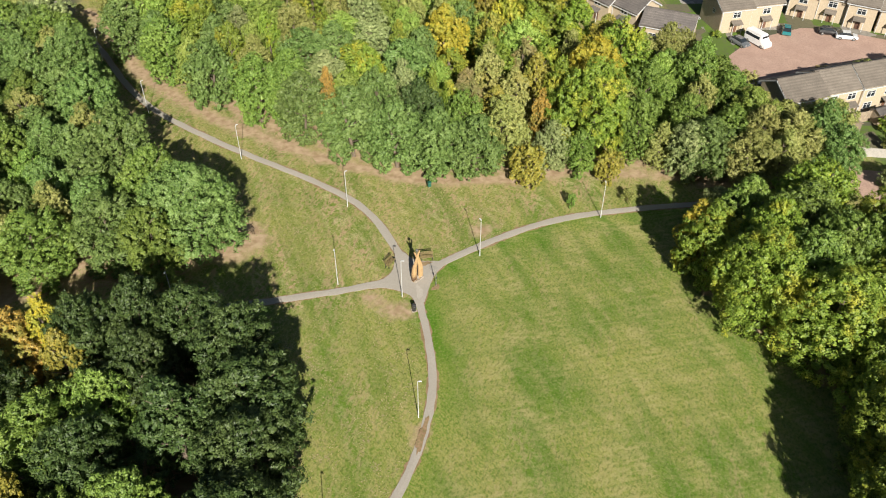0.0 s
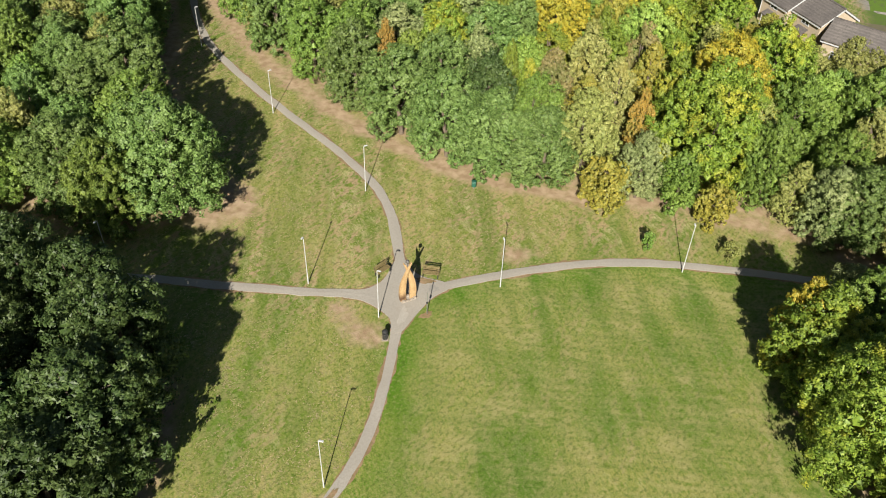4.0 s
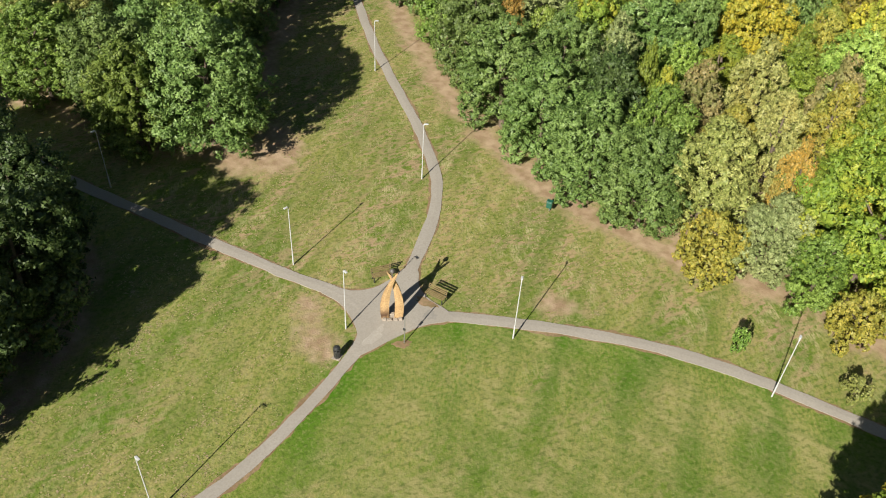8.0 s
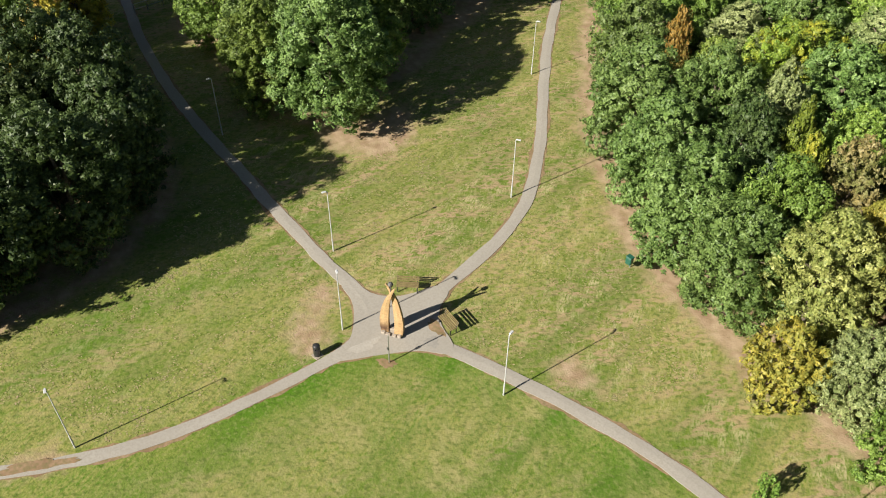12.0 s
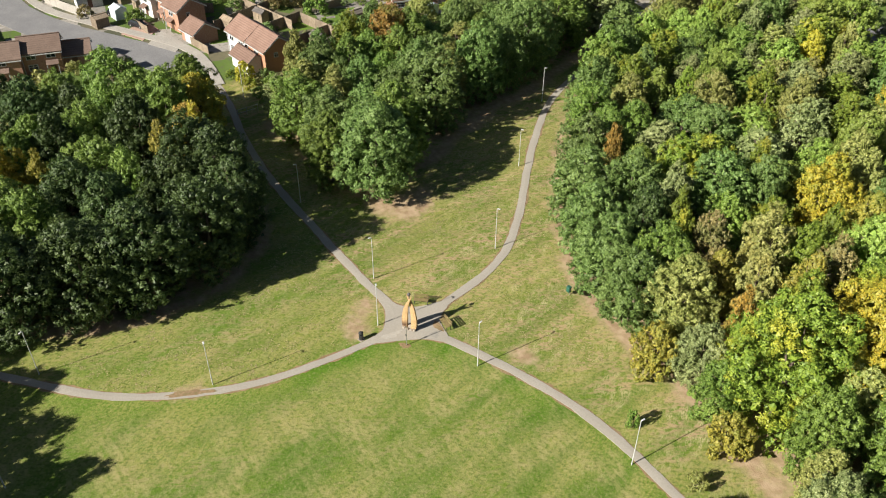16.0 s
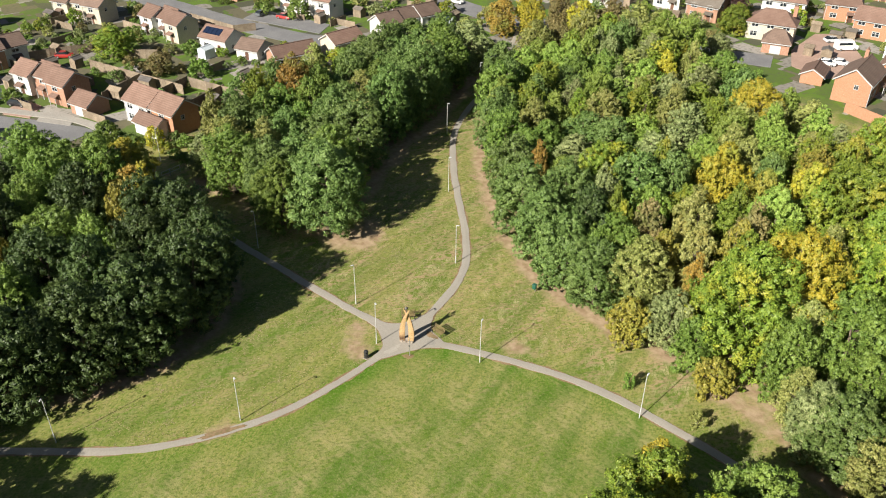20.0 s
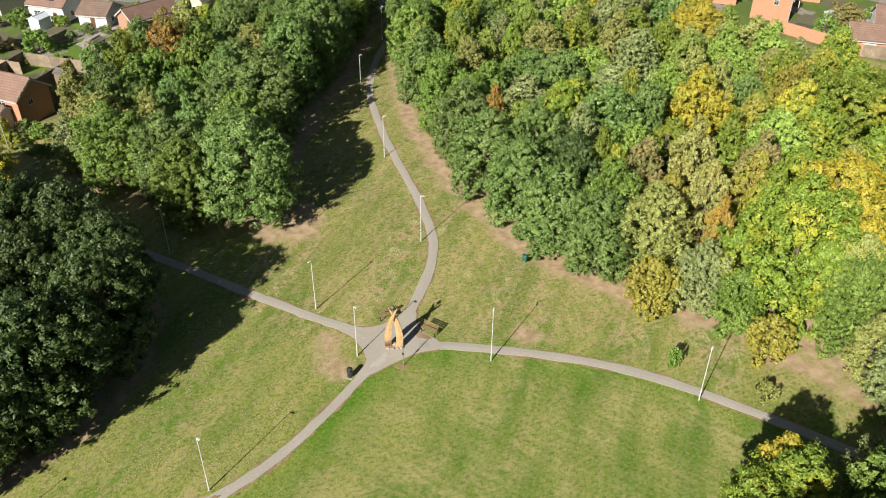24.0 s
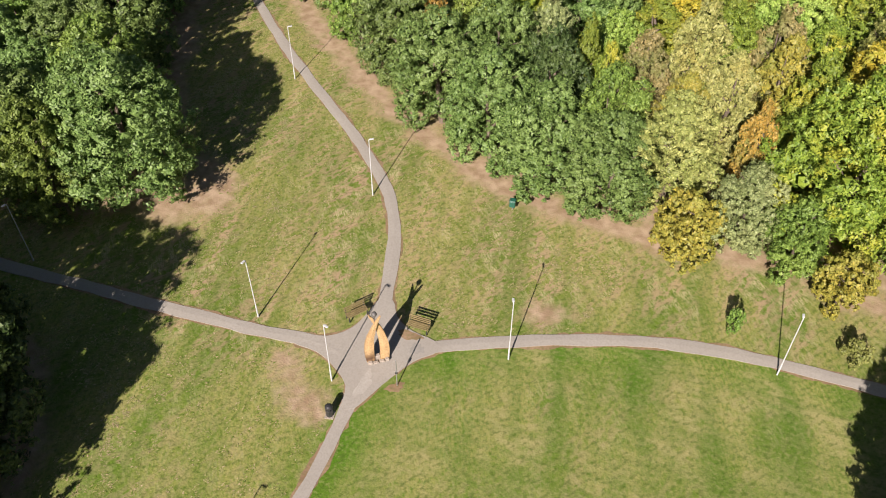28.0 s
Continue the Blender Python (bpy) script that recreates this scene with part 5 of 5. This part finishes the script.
fence([(-54.88, 96.2), (-39.55, 93.29)], 1.8)
fence([(-76.39, 95.35), (-60.07, 95.46)], 1.8)
fence([(48.5, 31.0), (68.5, 36.6)], 1.6)
fence([(42.4, 38.06), (44.32, 31.19)], 1.7)
fence([(56.45, 26.36), (65.63, 25.21)], 1.3, "pale timber fence panels by the lawn", CONCRETE)

CAR_COLOURS = {
    "black": (0.012, 0.012, 0.014), "white": (0.75, 0.75, 0.74), "silver": (0.5, 0.52, 0.54), "blue": (0.02, 0.07, 0.3), "red": (0.35, 0.03, 0.025), "grey": (0.12, 0.13, 0.14), "teal": (0.02, 0.16, 0.17),
}
CAR_PAINT = {}
for k, c in CAR_COLOURS.items():
    m = surface(k + "_car_paint", c, tuple(v * 1.08 for v in c), tuple(v * 0.9 for v in c), 0.25, 1.0, 4.0, relief=0.02)
    m.node_tree.nodes["Principled BSDF"].inputs["Coat Weight"].default_value = 0.6
    CAR_PAINT[k] = m
TYRE = surface("tyre_rubber", (0.015, 0.015, 0.015), (0.02, 0.02, 0.02), (0.03, 0.03, 0.03), 0.8, 4, 20)


def hull(bm, rows, half):
    """A body from side profiles: rows of (x, low z, high z, half width)."""
    rings = []
    for x, lo, hi, w in rows:
        rings.append([bm.verts.new((x, s * w * k, z)) for s, k, z in ((-1, 1, lo), (-1, 1, (lo + hi) / 2), (-1, 0.86, hi), (1, 0.86, hi), (1, 1, (lo + hi) / 2), (1, 1, lo))])
    for a, b in zip(rings, rings[1:]):
        for k in range(6):
            bm.faces.new((a[k], b[k], b[(k + 1) % 6], a[(k + 1) % 6]))
    bm.faces.new(rings[0])
    bm.faces.new(rings[-1][::-1])
    bmesh.ops.recalc_face_normals(bm, faces=bm.faces)


def car(x, y, turn, colour, kind="car"):
    root = tagged(new("van" if kind == "van" else "car"), f"{colour} parked {'minibus with dark windows' if kind == 'van' else 'hatchback car with dark windows'}", kind if kind == "van" else "car")
    van = kind == "van"
    L = 5.4 if van else 4.1
    w = 0.95 if van else 0.86
    bm = bmesh.new()
    if van:
        hull(bm, [(-L / 2, 0.4, 2.2, w * 0.95), (-L / 2 + 0.2, 0.3, 2.4, w), (L / 2 - 1.5, 0.3, 2.4, w), (L / 2 - 0.8, 0.3, 1.35, w), (L / 2 - 0.1, 0.3, 1.15, w * 0.95), (L / 2, 0.4, 0.8, w * 0.85)], w)
    else:
        hull(bm, [(-L / 2, 0.4, 0.8, w * 0.88), (-L / 2 + 0.15, 0.28, 0.95, w), (0, 0.25, 0.95, w), (L / 2 - 1.0, 0.28, 0.92, w), (L / 2 - 0.15, 0.28, 0.75, w * 0.95), (L / 2, 0.38, 0.62, w * 0.82)], w)
    part("body", bm, CAR_PAINT[colour], root)
    bm = bmesh.new()
    if van:
        hull(bm, [(-L / 2 + 0.3, 1.4, 2.05, w + 0.012), (L / 2 - 1.75, 1.4, 2.05, w + 0.012)], w)
    else:
        hull(bm, [(-L / 2 + 0.25, 0.9, 0.95, w * 0.9), (-L / 2 + 0.75, 0.9, 1.38, w * 0.84), (0.35, 0.9, 1.42, w * 0.86), (L / 2 - 1.0, 0.88, 0.94, w * 0.9)], w)
    part("glazing", bm, GLASS, root, "dark glazing")
    bm = bmesh.new()
    if van:
        box(bm, L / 2 - 1.16, 0, 1.5, 0.1, 1.6, 0.7)
        part("windscreen", bm, GLASS, root)
    else:
        box(bm, -0.2, 0, 1.39, 1.5, 1.2, 0.05, 0, 0.02)
        part("roof", bm, CAR_PAINT[colour], root)
    for sx in (-1, 1):
        for sy in (-1, 1):
            bm = bmesh.new()
            tube(bm, [(sx * L * 0.31, sy * (w - 0.16), 0.31), (sx * L * 0.31, sy * (w + 0.02), 0.31)], [0.31, 0.31], 14)
            o = part("wheel", bm, TYRE, root)
            bm = bmesh.new()
            tube(bm, [(sx * L * 0.31, sy * (w + 0.01), 0.31), (sx * L * 0.31, sy * (w + 0.03), 0.31)], [0.19, 0.17], 12)
            part("rim", bm, STEEL, o)
    for sy in (-1, 1):
        bm = bmesh.new()
        box(bm, L / 2 - 0.06, sy * w * 0.62, 0.62, 0.1, 0.3, 0.14, 0, 0.02)
        part("headlight", bm, STEEL, root)
    root.matrix_basis = pose(x, y, 0.07, 0, 0, turn) @ Matrix.Diagonal((0.82, 0.82, 0.82, 1))


car(-90.66, -17.3, 35, "black")
car(-84.31, -14.24, 40, "black")
car(-109.11, -25.27, 80, "white")
car(-102.84, 42.26, 28, "red")
car(-107.74, 39.51, 118, "grey")
car(-56.48, -8.94, 45, "blue")
car(53.0, 57.0, -60, "white", "van")
car(50.2, 56.8, -60, "grey")
car(67.6, 59.0, -12, "silver")
car(65.4, 60.6, -12, "black")
car(58.8, 61.0, 70, "teal")
car(61.07, 21.66, -20, "black")
car(-20.6, 111.4, 20, "white")
car(-19.2, 113.6, 20, "white")
car(-27.6, 124.6, 60, "silver")
car(-23.4, 122.4, 60, "white", "van")
car(-4.02, 116.35, 10, "blue")
car(-91.79, 79.52, 12, "white")
car(-115.85, -14.35, 80, "white")
car(-103.75, -1.95, 60, "red")


def shed(x, y, turn, material, felt, w=2.0, d=1.6, h=1.6, label="small timber garden shed with a felt roof", cat="shed", group=""):
    root = tagged(new(cat.replace(" ", "_")), label, cat, group)
    part("wall", gable_shell(w, d, h, 0.4), material, root)
    part("roof", roof_slabs(w, d, h, 0.4, 0, 0.12, 0.05), felt, root)
    bm = bmesh.new()
    box(bm, 0, -d / 2 - 0.02, 0, 0.65, 0.05, 1.4)
    part("door", bm, material, root)
    root.matrix_basis = pose(x, y, 0, 0, 0, turn)
    HOUSES.append((x, y, 1.3))


GLAZED = surface("pale_glazing", (0.55, 0.62, 0.66), (0.62, 0.68, 0.72), (0.48, 0.54, 0.58), 0.15, 1, 5, relief=0.05)


def free_spot(rng, x0, x1, y0, y1, r):
    for _ in range(200):
        x, y = rng.uniform(x0, x1), rng.uniform(y0, y1)
        if min(distance_to(np.array([[x, y]]), line)[0] for line in (STREET_W, STREET_N, STREET_M, PATH_N, PATH_W)) > 5 and all(math.hypot(x - a, y - b) > c * 0.8 + r for a, b, c in HOUSES) and not any(inside(np.array([[x, y]]), w)[0] for w in WOODS):
            return x, y
    return None


yards = random.Random(77)
for x0, x1, y0, y1, n, g in ((-136, -66, -28, 74, 34, "garden sheds of the estate"), (-74, 20, 93, 140, 14, "garden sheds north of the wood"), (46, 70, 28, 42, 4, "garden sheds round the court")):
    for k in range(n):
        q = free_spot(yards, x0, x1, y0, y1, 1.4)
        if q and k % 5 == 4:
            shed(*q, yards.choice((20, 110)), GLAZED, GLAZED, 2.4, 2.0, 1.7, "white-framed glazed conservatory in a back garden", "conservatory", g)
        elif q:
            shed(*q, yards.choice((20, 25, 110, 115)), FENCE_WOOD, yards.choice((ROOF["dark"], ROOF["grey"], FENCE_WOOD)), yards.uniform(1.6, 2.6), yards.uniform(1.4, 2.0), group=g)
# back-garden fences between the rows
for k in range(30):
    q = free_spot(yards, -128, -62, -24, 72, 1.6)
    if q:
        a = radians(yards.choice((22, 112)))
        fence([(q[0] - math.cos(a) * 2.6, q[1] - math.sin(a) * 2.6), (q[0] + math.cos(a) * 2.6, q[1] + math.sin(a) * 2.6)], 1.3)


# ---- garden trees, hedges and saplings ----
PAVED = [[(44, 43.5), (45, 55), (50, 62), (64, 66), (78, 58), (71, 49)], [(51.55, 24.58), (68.73, 22.68), (65.64, 9.85), (54.26, 11.6)], [(-32, 114), (-25, 103), (-14, 102), (-12, 110), (-14, 120), (-28, 134), (-35, 127)], [(-89.58, -11.15), (-73.72, -6.19), (-68.72, -9.6), (-78.75, -18.07)]]


def near_road(x, y):
    q = np.array([[x, y]])
    return min(distance_to(q, line)[0] for line in (STREET_W, STREET_N, STREET_M, PATH_N, PATH_W)) < 6.2 or any(inside(q, p)[0] for p in PAVED)


def gardens(x0, x1, y0, y1, count, seed, group):
    rng = random.Random(seed)
    n = 0
    for _ in range(count * 12):
        x, y = rng.uniform(x0, x1), rng.uniform(y0, y1)
        r = rng.choice((0.7, 0.9, 1.1, 1.4, 1.8, 2.2))
        if near_road(x, y) or any(math.hypot(x - a, y - b) < c * 0.92 + r for a, b, c in HOUSES) or any(math.hypot(x - a, y - b) < c + r for a, b, c in PLACED):
            continue
        if any(inside(np.array([[x, y]]), w)[0] for w in WOODS):
            continue
        PLACED.append((x, y, r))
        leaf = rng.choice(("green", "green", "dark", "olive", "lime", "silver", "brown"))
        tagged(tree(x, y, r, r * rng.uniform(1.2, 2.0), leaf, "bush", "clipped garden bush beside the houses"), group=group)
        n += 1
        if n == count:
            break


for x, y, r, h, leaf in ((-68.45, 72.91, 2.68, 7.31, "orange"), (-65.56, 77.97, 2.93, 8.55, "yellow"), (-98.76, 5.92, 3.87, 5.56, "lime"), (-84.96, 9.34, 2.35, 4.24, "brown"),
                         (-119.03, -23.68, 3.66, 7.32, "olive"), (-121.52, -18.86, 3.21, 7.41, "yellow"), (-58.65, 120.06, 3.81, 8.26, "green"), (-42.09, 112.51, 2.97, 6.18, "lime")):
    key(x, y, r, h, leaf)
key(-49.55, 122.39, 2.52, 7.56, "purple", "tall")
key(-33.45, 95.79, 2.63, 5.39, "silver")
key(3.03, 99.16, 2.56, 4.66, "brown")
key(7.33, 82.76, 2.46, 5.02, "lime")
key(62.69, 41.43, 2.53, 5.28, "olive")
key(53.3, 28.37, 3.29, 6.69, "olive")
key(58.8, 19.04, 2.05, 3.48, "silver")
# end of the western path: gate, hedges and a lamp
def barrier():
    root = tagged(new("barrier"), "low grey steel barrier across the end of the path", "barrier")
    a, b = Vector((-46.4, -4.65, 0)), Vector((-47.25, -1.82, 0))
    for f in (0.0, 0.45, 1.0):
        q = a.lerp(b, f)
        bm = bmesh.new()
        tube(bm, [(q.x, q.y, -0.1), (q.x, q.y, 1.05)], [0.05, 0.05], 8)
        part("post", bm, STEEL, root)
    for z in (0.5, 1.0):
        bm = bmesh.new()
        tube(bm, [(a.x, a.y, z), (b.x, b.y, z)], [0.035, 0.035], 8)
        part("rail", bm, STEEL, root)


barrier()
street_lamp(-51.82, -2.89, 90)
for x, y, r, h, leaf in ((-51.39, -0.8, 1.06, 1.49, "green"), (-49.81, -0.09, 1.06, 1.48, "green"), (-48.23, 0.61, 1.06, 1.48, "green"), (-54.66, -1.6, 1.07, 1.71, "lime"), (-56.34, 1.24, 1.3, 1.84, "dark"), (-53.96, 1.78, 1.29, 1.83, "green"), (-57.06, -1.74, 1.4, 3.23, "yellow"), (-59.12, -3.31, 0.97, 1.3, "lime")):
    PLACED.append((x, y, r))
    tree(x, y, r, h, leaf, "bush", "clipped hedge bush beside the path gate")
gardens(-130, -60, -30, 74, 150, 31, "garden bushes of the estate")
gardens(-74, 26, 91, 146, 84, 32, "garden bushes north of the wood")
gardens(44, 80, 27, 64, 30, 33, "garden bushes round the court")
tree(19.17, 15.35, 0.55, 2.0, "green", "bush", "small leafy sapling beside the path")
tree(26.04, 16.66, 0.9, 1.6, "olive", "bush", "low shrub beside the shaded path")


# ---- rough grass ----
def rough_tufts():
    """Mown-down tussocks and dry cuttings that lie on the rough grass of the two western lawns and the strip before the wood."""
    rng = np.random.RandomState(17)
    n = 75000
    xy = np.column_stack([rng.uniform(-38, 12, n), rng.uniform(-34, 48, n)])
    lawn = [(2.57, 0.94), (2.8, -11.9), (0.34, -23.65), (-5.56, -31.71), (-12.5, -34.15), (-7.61, -20.06), (-20.01, -6.49), (-41.02, -7.25), (-41.5, 1.93), (-21.5, 7.58), (-41.83, 42.19), (-36.05, 41.98), (-21.2, 29.44), (-6.47, 22.03), (1.69, 19), (11.77, 18.09), (11.82, 10.03), (3.87, 5.94)]
    ok = inside(xy, lawn)
    for line in (PATH_S, PATH_E, PATH_N, PATH_W):
        ok &= distance_to(xy, line) > 0.75
    ok &= np.hypot(xy[:, 0] - 1.2, xy[:, 1] - 2.8) > 4.2
    for x, y, r in BARE:
        ok &= np.hypot(xy[:, 0] - x, xy[:, 1] - y) > r * rng.uniform(0.5, 1.15, n)
    # the cuttings lie in swaths as the mower went
    u, v = xy @ np.array([0.22, 0.975]), xy @ np.array([0.975, -0.22])
    clump = np.array([0.9 * noise.noise((a * 0.2, b * 1.1, 3.0)) + 0.7 * noise.noise((a * 0.8, b * 0.9, 7.0)) + 0.5 * noise.noise((a * 0.2, b * 0.2, 9.0)) for a, b in zip(u, v)])
    ok &= clump > rng.uniform(-0.25, 0.6, n)
    xy = xy[ok]
    n = len(xy)
    blades = 4
    p = np.repeat(np.column_stack([xy, np.zeros(n)]), blades, 0) + rng.normal(size=(n * blades, 3)) * np.array([0.09, 0.09, 0])
    a = np.repeat(rng.normal(0.9, 0.5, n), blades) + rng.normal(0, 0.6, n * blades)
    s = rng.uniform(0.07, 0.2, n * blades)
    d = np.column_stack([np.cos(a), np.sin(a), rng.uniform(0.02, 0.14, n * blades)]) * s[:, None]
    w = np.column_stack([-np.sin(a), np.cos(a), np.zeros(n * blades)]) * (s * 0.3)[:, None]
    p[:, 2] = 0.004
    v = np.stack([p - w, p + w, p + d], 1).reshape(-1, 3)
    f = np.arange(3 * n * blades).reshape(-1, 3)
    tagged(new("grass_tufts", mesh_of("grass_tufts", v.tolist(), f.tolist(), [TUFT])), "tussocks of rough green grass and dry straw cuttings", "grass", kind="stuff")


TUFT = leaf_material("rough_grass_blades", (0.1, 0.18, 0.02), (0.23, 0.25, 0.065), (0.47, 0.385, 0.225), (0.38, 0.31, 0.18))
rough_tufts()


def mud_patch(x0, y0, rx, ry, turn, seed, label, z=0.056, material=EARTH, kind="mud"):
    """Trodden earth or worn asphalt with a ragged rim, a little proud of the surface that it lies on."""
    rng = np.random.RandomState(seed)
    a = np.linspace(0, math.tau, 40, endpoint=False)
    r = 1 + 0.16 * np.sin(3 * a + seed) + 0.1 * np.sin(7 * a) + rng.uniform(-0.08, 0.08, 40)
    u, v = np.cos(a) * r * rx, np.sin(a) * r * ry
    c, s_ = math.cos(turn), math.sin(turn)
    ring = [(x0 + c * p - s_ * q, y0 + s_ * p + c * q) for p, q in zip(u, v)]
    verts = [(x0, y0, z + 0.008)] + [(x, y, z) for x, y in ring] + [(x, y, -0.02) for x, y in ring]
    faces = [(0, i + 1, (i + 1) % 40 + 1) for i in range(40)] + [(i + 1, i + 41, (i + 1) % 40 + 41, (i + 1) % 40 + 1) for i in range(40)]
    tagged(new("mud_patch", mesh_of("mud_patch", verts, faces, [material])), label, kind, kind="structure")


mud_patch(2.46, -17.37, 0.3, 2.0, -0.22, 4, "dry brown mud spread over the path edge")
mud_patch(2.15, 5.15, 0.75, 0.34, 0.15, 7, "brown earth trodden over the asphalt before the bench")
mud_patch(1.75, 0.7, 0.34, 1.0, 0.1, 8, "pale scuffed strip on the asphalt", 0.054, PALE_ASPHALT, "path wear")
mud_patch(3.1, 4.45, 0.42, 0.4, 0.5, 9, "darker patched asphalt", 0.054, DARK_ASPHALT, "path wear")
mud_patch(3.45, 1.45, 0.55, 0.3, 0.9, 6, "trodden earth round the foot of the sign post", 0.012)

# ---- from plan units to metres ----
for ob in scene.objects:
    if ob.parent is None and ob.type in ("MESH", "EMPTY"):
        ob.matrix_basis = Matrix.Scale(M, 4) @ ob.matrix_basis
